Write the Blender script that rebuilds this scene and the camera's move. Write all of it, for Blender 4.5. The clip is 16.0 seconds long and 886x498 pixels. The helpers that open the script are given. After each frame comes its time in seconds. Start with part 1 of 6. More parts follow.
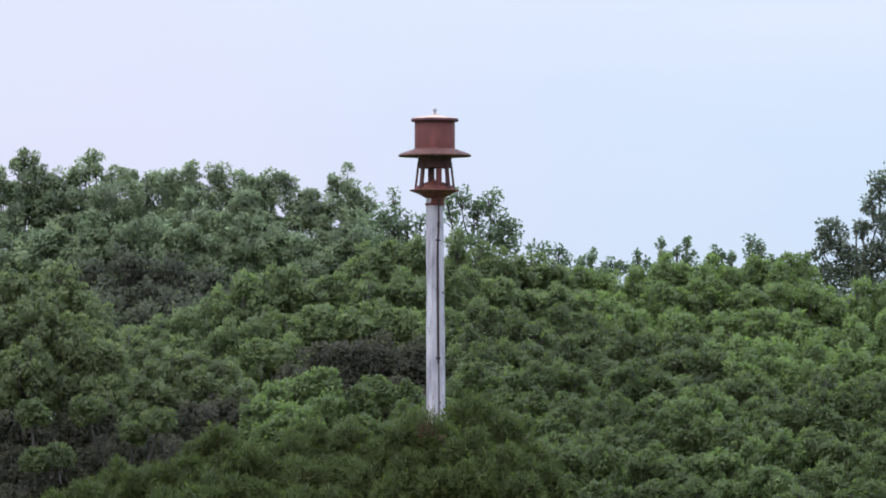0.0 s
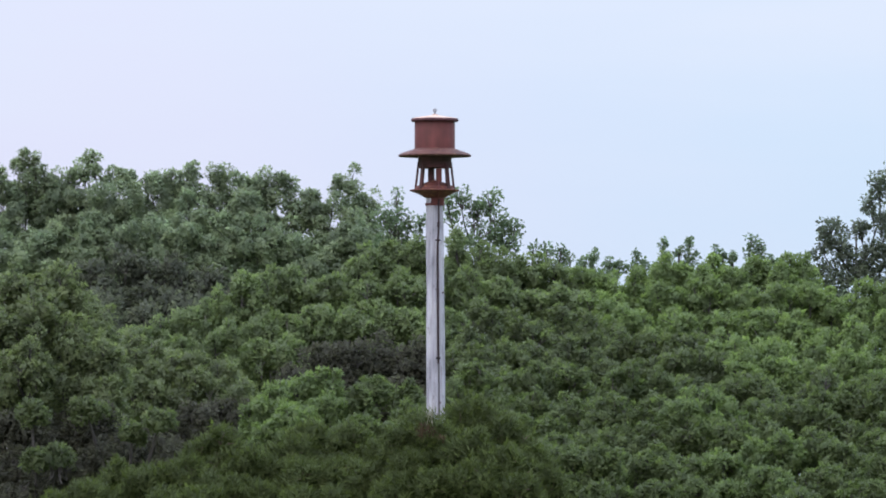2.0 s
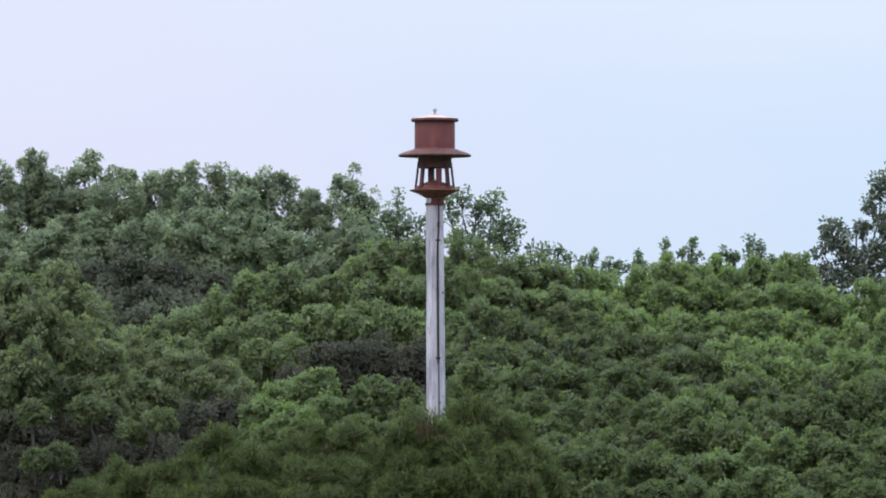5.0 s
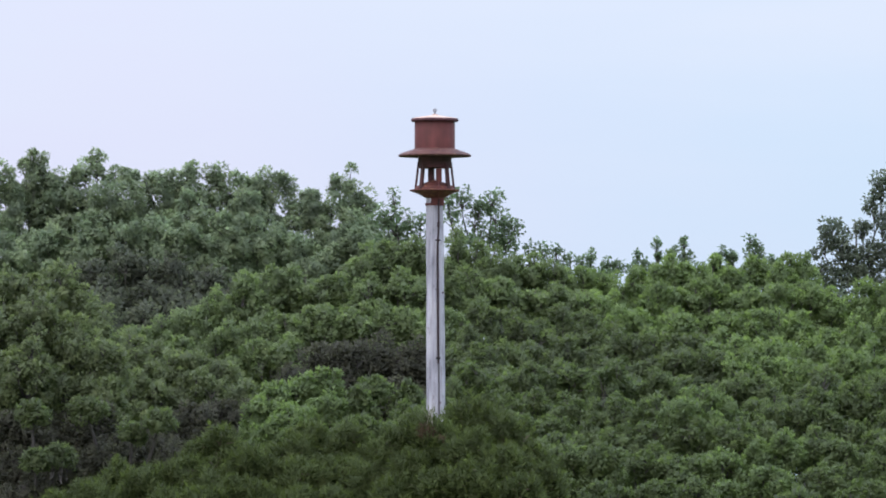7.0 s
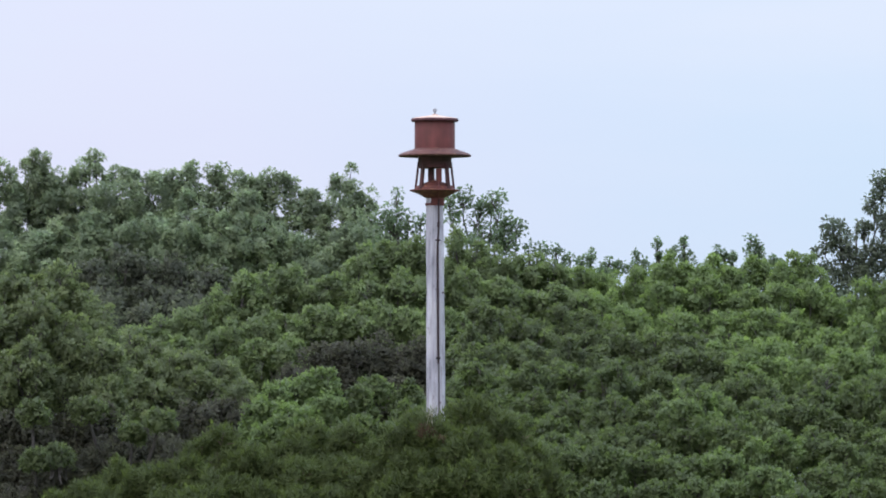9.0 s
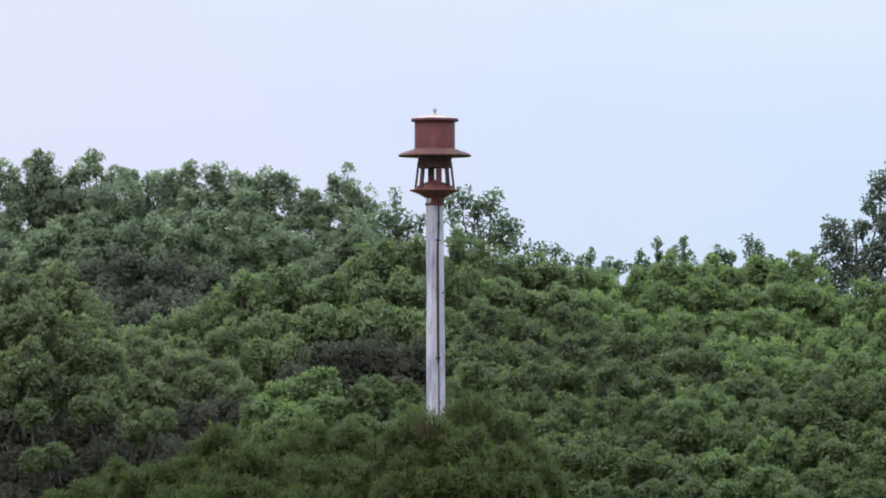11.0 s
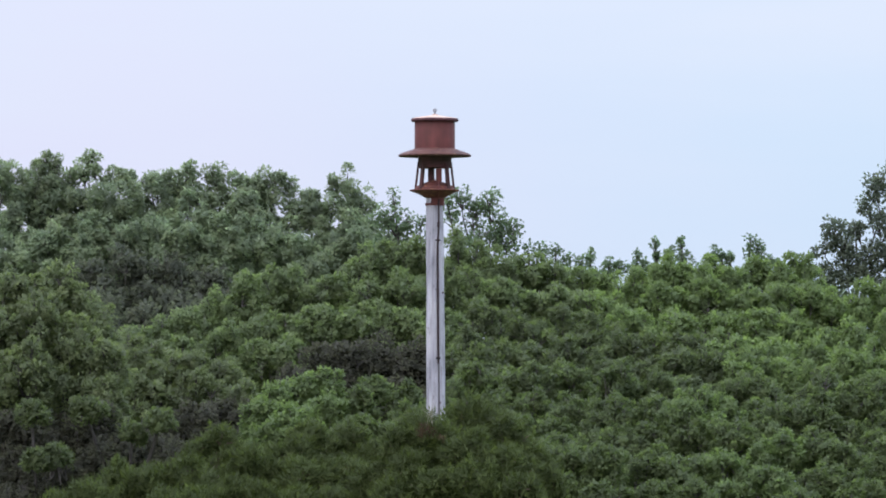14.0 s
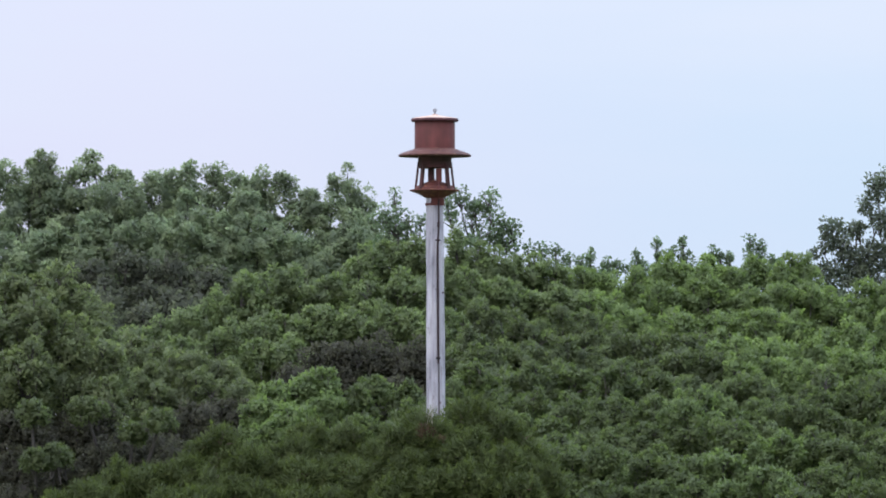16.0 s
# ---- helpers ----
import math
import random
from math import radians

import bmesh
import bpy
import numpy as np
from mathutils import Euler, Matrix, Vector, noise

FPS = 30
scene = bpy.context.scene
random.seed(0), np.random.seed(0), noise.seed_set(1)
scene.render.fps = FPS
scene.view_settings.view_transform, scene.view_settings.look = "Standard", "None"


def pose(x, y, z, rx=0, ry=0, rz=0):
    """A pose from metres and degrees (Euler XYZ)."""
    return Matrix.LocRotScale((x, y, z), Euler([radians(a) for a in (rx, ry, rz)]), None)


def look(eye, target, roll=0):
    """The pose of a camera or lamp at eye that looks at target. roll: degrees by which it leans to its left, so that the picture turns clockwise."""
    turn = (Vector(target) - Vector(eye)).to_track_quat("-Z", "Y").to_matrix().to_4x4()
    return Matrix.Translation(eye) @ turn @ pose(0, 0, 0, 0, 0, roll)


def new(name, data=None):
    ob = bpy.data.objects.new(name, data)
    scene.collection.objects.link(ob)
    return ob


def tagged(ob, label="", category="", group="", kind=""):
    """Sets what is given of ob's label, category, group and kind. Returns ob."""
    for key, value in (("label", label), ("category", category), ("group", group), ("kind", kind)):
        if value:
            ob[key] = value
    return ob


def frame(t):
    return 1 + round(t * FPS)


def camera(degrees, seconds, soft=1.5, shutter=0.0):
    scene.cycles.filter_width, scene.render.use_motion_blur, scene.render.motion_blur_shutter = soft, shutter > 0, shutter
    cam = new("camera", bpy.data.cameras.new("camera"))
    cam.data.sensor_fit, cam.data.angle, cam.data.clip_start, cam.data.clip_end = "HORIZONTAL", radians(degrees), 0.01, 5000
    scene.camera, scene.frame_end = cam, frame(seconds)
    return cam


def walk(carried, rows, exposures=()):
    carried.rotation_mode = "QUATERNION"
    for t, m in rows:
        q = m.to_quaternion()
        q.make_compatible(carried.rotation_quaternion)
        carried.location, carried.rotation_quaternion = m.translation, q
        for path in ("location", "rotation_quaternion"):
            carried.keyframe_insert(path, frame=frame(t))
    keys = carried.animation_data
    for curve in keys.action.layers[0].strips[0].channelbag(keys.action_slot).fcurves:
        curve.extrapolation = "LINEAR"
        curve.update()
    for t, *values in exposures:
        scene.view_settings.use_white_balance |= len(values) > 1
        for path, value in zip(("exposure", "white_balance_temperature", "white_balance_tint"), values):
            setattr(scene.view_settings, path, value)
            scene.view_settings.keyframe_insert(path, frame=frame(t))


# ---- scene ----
# The camera stands on a knoll with a long lens, 7.6 m above the flat on which the trees grow, and looks slightly up.
cam = camera(7.0, 16.0, soft=1.85)
EYE = (0.0, 0.0, 7.6)
AIM = (0.0, 100.0, 11.092)
walk(cam, [(0.0, look(EYE, AIM)), (16.0, look(EYE, AIM))], exposures=[(0.0, 0.8), (16.0, 0.8)])

# ---- sky and sun: high thin overcast, brighter overhead ----
SUN_ELEVATION, SUN_TURN = radians(45), radians(207)
world = bpy.data.worlds.new("overcast_sky")
scene.world = world
world.use_nodes = True
wn, wl = world.node_tree.nodes, world.node_tree.links
wn.clear()
sky = wn.new("ShaderNodeTexSky")
sky.sky_type = "NISHITA"
sky.sun_disc = False
sky.sun_elevation, sky.sun_rotation = SUN_ELEVATION, SUN_TURN
sky.air_density, sky.dust_density = 1.0, 3.0
clear = wn.new("ShaderNodeBackground")
clear.inputs["Strength"].default_value = 0.0115
wl.new(sky.outputs["Color"], clear.inputs["Color"])
where = wn.new("ShaderNodeTexCoord")
split = wn.new("ShaderNodeSeparateXYZ")
wl.new(where.outputs["Generated"], split.inputs[0])
# lavender cloud towards one side, clearer blue towards the other
side = wn.new("ShaderNodeMapRange")
side.inputs["From Min"].default_value, side.inputs["From Max"].default_value = -0.085, 0.08
side.interpolation_type = "SMOOTHSTEP"
wl.new(split.outputs["X"], side.inputs["Value"])
cloud_noise = wn.new("ShaderNodeTexNoise")
cloud_noise.inputs["Scale"].default_value, cloud_noise.inputs["Detail"].default_value = 14.0, 3.0
wl.new(where.outputs["Generated"], cloud_noise.inputs["Vector"])
drift = wn.new("ShaderNodeMath")
drift.operation = "MULTIPLY_ADD"
drift.inputs[1].default_value, drift.inputs[2].default_value = 0.9, -0.45
wl.new(cloud_noise.outputs["Fac"], drift.inputs[0])
sway_sum = wn.new("ShaderNodeMath")
sway_sum.operation = "ADD"
sway_sum.use_clamp = True
wl.new(side.outputs["Result"], sway_sum.inputs[0])
wl.new(drift.outputs["Value"], sway_sum.inputs[1])
tint = wn.new("ShaderNodeMix")
tint.data_type = "RGBA"
tint.inputs["A"].default_value = (0.755, 0.772, 1.0, 1)
tint.inputs["B"].default_value = (0.635, 0.785, 1.0, 1)
wl.new(sway_sum.outputs["Value"], tint.inputs["Factor"])
# long pale streaks of cloud, thicker higher up
streak_map = wn.new("ShaderNodeMapping")
streak_map.inputs["Scale"].default_value = (11.0, 11.0, 62.0)
wl.new(where.outputs["Generated"], streak_map.inputs["Vector"])
streak = wn.new("ShaderNodeTexNoise")
streak.inputs["Scale"].default_value, streak.inputs["Detail"].default_value = 1.0, 4.0
wl.new(streak_map.outputs["Vector"], streak.inputs["Vector"])
veil = wn.new("ShaderNodeMath")
veil.operation = "MULTIPLY_ADD"
veil.inputs[1].default_value, veil.inputs[2].default_value = 1.5, -0.75
wl.new(streak.outputs["Fac"], veil.inputs[0])
height = wn.new("ShaderNodeMapRange")
height.interpolation_type = "SMOOTHSTEP"
height.inputs["From Min"].default_value, height.inputs["From Max"].default_value = 0.044, 0.074
height.inputs["To Min"].default_value, height.inputs["To Max"].default_value = 0.04, 0.68
wl.new(split.outputs["Z"], height.inputs["Value"])
pale = wn.new("ShaderNodeMath")
pale.operation = "ADD"
pale.use_clamp = True
wl.new(veil.outputs["Value"], pale.inputs[0])
wl.new(height.outputs["Result"], pale.inputs[1])
whiter = wn.new("ShaderNodeMix")
whiter.data_type = "RGBA"
whiter.inputs["B"].default_value = (0.755, 0.825, 1.0, 1)
wl.new(tint.outputs["Result"], whiter.inputs["A"])
wl.new(pale.outputs["Value"], whiter.inputs["Factor"])
lift = wn.new("ShaderNodeMapRange")
lift.inputs["From Min"].default_value, lift.inputs["From Max"].default_value = 0.1, 0.9
lift.inputs["To Min"].default_value, lift.inputs["To Max"].default_value = 0.535, 2.7
wl.new(split.outputs["Z"], lift.inputs["Value"])
overcast = wn.new("ShaderNodeBackground")
wl.new(whiter.outputs["Result"], overcast.inputs["Color"])
wl.new(lift.outputs["Result"], overcast.inputs["Strength"])
both = wn.new("ShaderNodeAddShader")
wl.new(clear.outputs[0], both.inputs[0])
wl.new(overcast.outputs[0], both.inputs[1])
wout = wn.new("ShaderNodeOutputWorld")
wl.new(both.outputs[0], wout.inputs["Surface"])

sun = new("sun", bpy.data.lights.new("sun", "SUN"))
sun.data.energy, sun.data.angle, sun.data.color = 1.5, radians(85), (1.0, 0.94, 0.87)
sun_way = Vector((math.sin(SUN_TURN) * math.cos(SUN_ELEVATION), math.cos(SUN_TURN) * math.cos(SUN_ELEVATION), math.sin(SUN_ELEVATION)))
sun.matrix_world = look(sun_way * 60, (0, 0, 0))


# ---- materials ----
def material(name):
    m = bpy.data.materials.new(name)
    m.use_nodes = True
    n, l = m.node_tree.nodes, m.node_tree.links
    return m, n, l, n["Principled BSDF"]


def noise_ramp(n, l, scale, stops, detail=5.0, stretch=None, coords="Object"):
    """A noise of the given scale through a colour ramp of (place, colour) stops."""
    co = n.new("ShaderNodeTexCoord")
    tex = n.new("ShaderNodeTexNoise")
    tex.inputs["Scale"].default_value, tex.inputs["Detail"].default_value = scale, detail
    if stretch:
        mp = n.new("ShaderNodeMapping")
        mp.inputs["Scale"].default_value = stretch
        l.new(co.outputs[coords], mp.inputs["Vector"])
        l.new(mp.outputs["Vector"], tex.inputs["Vector"])
    else:
        l.new(co.outputs[coords], tex.inputs["Vector"])
    ramp = n.new("ShaderNodeValToRGB")
    ramp.color_ramp.elements[0].position, ramp.color_ramp.elements[0].color = stops[0][0], (*stops[0][1], 1)
    ramp.color_ramp.elements[1].position, ramp.color_ramp.elements[1].color = stops[-1][0], (*stops[-1][1], 1)
    for place, colour in stops[1:-1]:
        ramp.color_ramp.elements.new(place).color = (*colour, 1)
    l.new(tex.outputs["Fac"], ramp.inputs["Fac"])
    return tex, ramp


def mix_colours(n, l, a, b, fac, how="MIX"):
    mx = n.new("ShaderNodeMix")
    mx.data_type, mx.blend_type = "RGBA", how
    for socket, value in (("A", a), ("B", b), ("Factor", fac)):
        if isinstance(value, (float, tuple)):
            mx.inputs[socket].default_value = value
        else:
            l.new(value, mx.inputs[socket])
    return mx.outputs["Result"]


def bumped(n, l, shader, height, strength, distance):
    b = n.new("ShaderNodeBump")
    b.inputs["Strength"].default_value, b.inputs["Distance"].default_value = strength, distance
    l.new(height, b.inputs["Height"])
    l.new(b.outputs["Normal"], shader.inputs["Normal"])


def leaf_material(name, dark, mid, light, through_colour, gloss=0.55, shine=0.2):
    """Leaves: each its own green, drifting from bough to bough, some light passing through the blade."""
    m, n, l, p = material(name)
    geo = n.new("ShaderNodeNewGeometry")
    ramp = n.new("ShaderNodeValToRGB")
    ramp.color_ramp.elements[0].color, ramp.color_ramp.elements[1].color = (*dark, 1), (*light, 1)
    ramp.color_ramp.elements.new(0.5).color = (*mid, 1)
    l.new(geo.outputs["Random Per Island"], ramp.inputs["Fac"])
    who = n.new("ShaderNodeObjectInfo")
    own = n.new("ShaderNodeMapRange")
    own.inputs["To Min"].default_value, own.inputs["To Max"].default_value = 0.86, 1.15
    l.new(who.outputs["Random"], own.inputs["Value"])
    hue = n.new("ShaderNodeHueSaturation")
    l.new(ramp.outputs["Color"], hue.inputs["Color"])
    l.new(own.outputs["Result"], hue.inputs["Value"])
    tex, patch = noise_ramp(n, l, 1.3, [(0.3, (0.80, 0.84, 0.82)), (0.7, (1.18, 1.14, 1.05))], 2.0)
    tex2, tuft = noise_ramp(n, l, 4.2, [(0.32, (0.82, 0.82, 0.86)), (0.68, (1.2, 1.18, 1.1))], 1.0)
    hue_tuft = mix_colours(n, l, hue.outputs["Color"], tuft.outputs["Color"], 1.0, "MULTIPLY")
    col = mix_colours(n, l, hue_tuft, patch.outputs["Color"], 1.0, "MULTIPLY")
    l.new(col, p.inputs["Base Color"])
    p.inputs["Roughness"].default_value = gloss
    p.inputs["Specular IOR Level"].default_value = shine
    trans = n.new("ShaderNodeBsdfTranslucent")
    tcol = mix_colours(n, l, col, (*through_colour, 1), 1.0, "MULTIPLY")
    l.new(tcol, trans.inputs["Color"])
    mx = n.new("ShaderNodeMixShader")
    mx.inputs["Fac"].default_value = 0.55
    l.new(p.outputs[0], mx.inputs[1])
    l.new(trans.outputs[0], mx.inputs[2])
    l.new(mx.outputs[0], n["Material Output"].inputs["Surface"])
    return m


# poplar colour and the far leaves' high pass-through stand in for distance haze
LEAF_FAR = leaf_material("poplar_leaf", (0.113, 0.142, 0.094), (0.119, 0.150, 0.099), (0.127, 0.160, 0.106), (1.7, 1.8, 1.5))
LEAF_THIN = leaf_material("cottonwood_leaf", (0.070, 0.098, 0.062), (0.078, 0.107, 0.068), (0.088, 0.119, 0.077), (1.7, 1.9, 1.5))
LEAF_DARK = leaf_material("oak_leaf", (0.064, 0.079, 0.063), (0.070, 0.086, 0.069), (0.079, 0.096, 0.077), (1.6, 1.7, 1.4))
LEAF_MID = leaf_material("ash_leaf", (0.087, 0.116, 0.057), (0.092, 0.123, 0.061), (0.099, 0.131, 0.065), (1.4, 1.5, 1.0))
# ash leaf raised in colour for the brightly lit part of the canopy
LEAF_LIT_ASH = leaf_material("lit_ash_leaf", (0.093, 0.131, 0.056), (0.098, 0.138, 0.059), (0.105, 0.147, 0.063), (1.4, 1.5, 0.95))
# elm leaf scaled up, a lit copy for the brighter clumps
LEAF_LIT = leaf_material("lit_elm_leaf", (0.081, 0.114, 0.050), (0.086, 0.121, 0.053), (0.092, 0.129, 0.057), (1.4, 1.5, 0.95))
LEAF_NEAR = leaf_material("boxelder_leaf", (0.087, 0.108, 0.058), (0.092, 0.115, 0.062), (0.099, 0.123, 0.066), (1.4, 1.5, 1.0))
# ash leaf scaled down, a shaded copy for the dimmer crowns
LEAF_DIMMED = leaf_material("dimmed_leaf", (0.059, 0.078, 0.039), (0.063, 0.083, 0.042), (0.069, 0.090, 0.046), (1.4, 1.5, 0.95))
# grey leaf colour stands in for shade and haze below the poplars
LEAF_DIM_FILL = leaf_material("dim_fill_leaf", (0.054, 0.061, 0.048), (0.060, 0.068, 0.053), (0.068, 0.077, 0.060), (1.2, 1.25, 1.0), 0.7, 0.1)
LEAF_ELM = leaf_material("elm_leaf", (0.062, 0.084, 0.038), (0.066, 0.090, 0.041), (0.071, 0.097, 0.044), (1.4, 1.5, 0.95))
# dark leaf colour holds the shade of the hollows between crowns
LEAF_SHADE = leaf_material("shade_fill_leaf", (0.044, 0.045, 0.036), (0.051, 0.052, 0.042), (0.060, 0.062, 0.050), (1.2, 1.25, 1.0), 0.7, 0.1)
LEAF_BROWN = leaf_material("withered_spray", (0.030, 0.023, 0.015), (0.040, 0.029, 0.019), (0.054, 0.040, 0.026), (1.2, 1.0, 0.8), 0.8, 0.1)
LEAF_CEDAR = leaf_material("cedar_spray", (0.041, 0.055, 0.022), (0.051, 0.068, 0.027), (0.067, 0.088, 0.036), (1.2, 1.25, 0.8), 0.7, 0.12)


def bark_material(name, dark, light):
    m, n, l, p = material(name)
    tex, ramp = noise_ramp(n, l, 9.0, [(0.3, dark), (0.7, light)], 6.0, (1, 1, 0.25))
    l.new(ramp.outputs["Color"], p.inputs["Base Color"])
    p.inputs["Roughness"].default_value = 0.9
    bumped(n, l, p, tex.outputs["Fac"], 0.6, 0.02)
    return m


BARK = bark_material("grey_brown_bark", (0.024, 0.021, 0.020), (0.050, 0.044, 0.042))
DEAD_TWIG = bark_material("bleached_dead_twig", (0.10, 0.095, 0.075), (0.20, 0.19, 0.15))
BARK_CEDAR = bark_material("red_brown_bark", (0.04, 0.028, 0.02), (0.09, 0.06, 0.045))


def rust_material(name, base, dark, bright, bright_from):
    """Old red paint going over into rust, with paler worn spots and streaks that run down."""
    m, n, l, p = material(name)
    t1, r1 = noise_ramp(n, l, 5.0, [(0.3, dark), (0.55, base), (0.75, tuple(c * 1.25 for c in base))], 6.0)
    t2, r2 = noise_ramp(n, l, 22.0, [(bright_from, (0, 0, 0)), (bright_from + 0.14, (1, 1, 1))], 4.0)
    t3, r3 = noise_ramp(n, l, 14.0, [(0.35, (0.86, 0.84, 0.84)), (0.65, (1.08, 1.06, 1.06))], 3.0, (1, 1, 0.12))
    worn = mix_colours(n, l, r1.outputs["Color"], (*bright, 1), r2.outputs["Color"])
    col = mix_colours(n, l, worn, r3.outputs["Color"], 1.0, "MULTIPLY")
    l.new(col, p.inputs["Base Color"])
    p.inputs["Roughness"].default_value = 0.7
    p.inputs["Specular IOR Level"].default_value = 0.25
    p.inputs["Metallic"].default_value = 0.0
    bumped(n, l, p, t1.outputs["Fac"], 0.35, 0.004)
    return m


RUST = rust_material("rusted_red_paint", (0.073, 0.019, 0.018), (0.050, 0.014, 0.014), (0.093, 0.034, 0.028), 0.66)
RUST_DARK = rust_material("dark_rusted_steel", (0.045, 0.015, 0.017), (0.024, 0.012, 0.012), (0.074, 0.037, 0.028), 0.66)
RUST_ORANGE = rust_material("orange_rusted_rim", (0.060, 0.023, 0.020), (0.034, 0.013, 0.014), (0.160, 0.092, 0.060), 0.58)
RUST_PATCHED = rust_material("patched_rusty_bowl", (0.073, 0.021, 0.018), (0.043, 0.014, 0.014), (0.200, 0.092, 0.036), 0.57)
CONDUIT = rust_material("dark_maroon_conduit", (0.015, 0.006, 0.008), (0.010, 0.005, 0.006), (0.026, 0.012, 0.013), 0.68)
RUST_RIM = rust_material("dark_purple_rim", (0.050, 0.017, 0.022), (0.030, 0.011, 0.015), (0.085, 0.040, 0.036), 0.66)
FADED = rust_material("faded_pink_paint", (0.310, 0.223, 0.180), (0.211, 0.105, 0.062), (0.384, 0.322, 0.285), 0.5)

m, n, l, p = material("weathered_grey_pole")
t1, r1 = noise_ramp(n, l, 7.0, [(0.28, (0.149, 0.146, 0.177)), (0.5, (0.236, 0.232, 0.273)), (0.75, (0.322, 0.316, 0.360))], 7.0, (1, 1, 0.22))
t2, r2 = noise_ramp(n, l, 60.0, [(0.35, (0.74, 0.73, 0.72)), (0.6, (1.05, 1.05, 1.05))], 3.0, (1, 1, 0.03))
t3, r3 = noise_ramp(n, l, 2.6, [(0.35, (0.78, 0.78, 0.82)), (0.65, (1.12, 1.12, 1.1))], 4.0, (1.6, 1.6, 0.7))
t4, r4 = noise_ramp(n, l, 16.0, [(0.60, (1.0, 1.0, 1.0)), (0.72, (0.62, 0.58, 0.58))], 5.0, (1, 1, 0.5))
c1 = mix_colours(n, l, r1.outputs["Color"], r2.outputs["Color"], 1.0, "MULTIPLY")
c2 = mix_colours(n, l, c1, r4.outputs["Color"], 1.0, "MULTIPLY")
l.new(mix_colours(n, l, c2, r3.outputs["Color"], 1.0, "MULTIPLY"), p.inputs["Base Color"])
p.inputs["Roughness"].default_value = 0.85
bumped(n, l, p, t2.outputs["Fac"], 0.5, 0.006)
POLE = m

# guard's grey is darkened to include the shadow seam beside the cable
m, n, l, p = material("grey_cable_guard")
t1, r1 = noise_ramp(n, l, 6.0, [(0.3, (0.032, 0.026, 0.034)), (0.7, (0.060, 0.052, 0.064))], 5.0, (1, 1, 0.08))
l.new(r1.outputs["Color"], p.inputs["Base Color"])
p.inputs["Roughness"].default_value = 0.7
GUARD = m

m, n, l, p = material("blackened_iron")
t1, r1 = noise_ramp(n, l, 30.0, [(0.3, (0.008, 0.007, 0.008)), (0.7, (0.016, 0.013, 0.013))], 4.0)
l.new(r1.outputs["Color"], p.inputs["Base Color"])
p.inputs["Roughness"].default_value = 0.85
p.inputs["Specular IOR Level"].default_value = 0.15
BLACK_IRON = m

m, n, l, p = material("dry_grass")
t1, r1 = noise_ramp(n, l, 0.4, [(0.3, (0.045, 0.06, 0.02)), (0.55, (0.07, 0.10, 0.03)), (0.75, (0.13, 0.12, 0.06))], 8.0)
l.new(r1.outputs["Color"], p.inputs["Base Color"])
p.inputs["Roughness"].default_value = 0.95
t2, r2 = noise_ramp(n, l, 12.0, [(0.3, (0, 0, 0)), (0.7, (1, 1, 1))], 6.0)
bumped(n, l, p, t2.outputs["Fac"], 0.8, 0.08)
GRASS = m


# ---- ground: a knoll under the camera, falling to a wooded flat that rises gently far off ----
def ground_height(x, y):
    r = math.hypot(x, y)
    knoll = 6.0 * max(0.0, min(1.0, (80 - r) / 65)) ** 2 * (3 - 2 * max(0.0, min(1.0, (80 - r) / 65)))
    return knoll - 0.0006 * max(0.0, r - 250)


def make_ground():
    rings = [0, 4, 8, 12, 16, 22, 28, 36, 44, 52, 60, 70, 80, 95, 115, 140, 170, 210, 260, 400, 700, 1200, 2200, 4000]
    verts, faces, around = [(0, 0, ground_height(0, 0))], [], 64
    for r in rings[1:]:
        for k in range(around):
            a = 2 * math.pi * k / around
            x, y = r * math.cos(a), r * math.sin(a)
            bump = 0.12 * noise.noise((x * 0.15, y * 0.15, 0)) if 3 < r < 90 else 0
            verts.append((x, y, ground_height(x, y) + bump))
    for k in range(around):
        faces.append((0, 1 + k, 1 + (k + 1) % around))
    for j in range(len(rings) - 2):
        for k in range(around):
            a, b = 1 + j * around, 1 + (j + 1) * around
            faces.append((a + k, b + k, b + (k + 1) % around, a + (k + 1) % around))
    me = bpy.data.meshes.new("ground")
    me.from_pydata(verts, [], faces)
    me.materials.append(GRASS)
    for f in me.polygons:
        f.use_smooth = True
    return tagged(new("ground", me), "rough green and straw grass on gently falling ground", "ground", kind="structure")


make_ground()


# ---- building helpers ----
def part(name, bm, mat, parent, label="", smooth=True):
    """Links a bmesh as one mesh object under a thing or under a part."""
    me = bpy.data.meshes.new(name)
    bm.to_mesh(me)
    bm.free()
    me.materials.append(mat)
    if smooth:
        for f in me.polygons:
            f.use_smooth = True
        me.set_sharp_from_angle(angle=radians(38))
    ob = new(name, me)
    ob.parent = parent
    return tagged(ob, label)


def spun(profile, steps=64, closed=False):
    """A turned body about z from (radius, height) pairs."""
    bm = bmesh.new()
    rings = []
    for r, z in profile:
        if r < 1e-5:
            rings.append([bm.verts.new((0, 0, z))])
        else:
            rings.append([bm.verts.new((r * math.cos(2 * math.pi * k / steps), r * math.sin(2 * math.pi * k / steps), z)) for k in range(steps)])
    pairs = list(zip(rings, rings[1:] + ([rings[0]] if closed else [])))[: len(rings) - (0 if closed else 1)]
    for a, b in pairs:
        for k in range(steps):
            if len(a) == 1 and len(b) == 1:
                continue
            if len(a) == 1:
                bm.faces.new((a[0], b[k], b[(k + 1) % steps]))
            elif len(b) == 1:
                bm.faces.new((a[k], a[(k + 1) % steps], b[0]))
            else:
                bm.faces.new((a[k], a[(k + 1) % steps], b[(k + 1) % steps], b[k]))
    bmesh.ops.recalc_face_normals(bm, faces=bm.faces)
    return bm


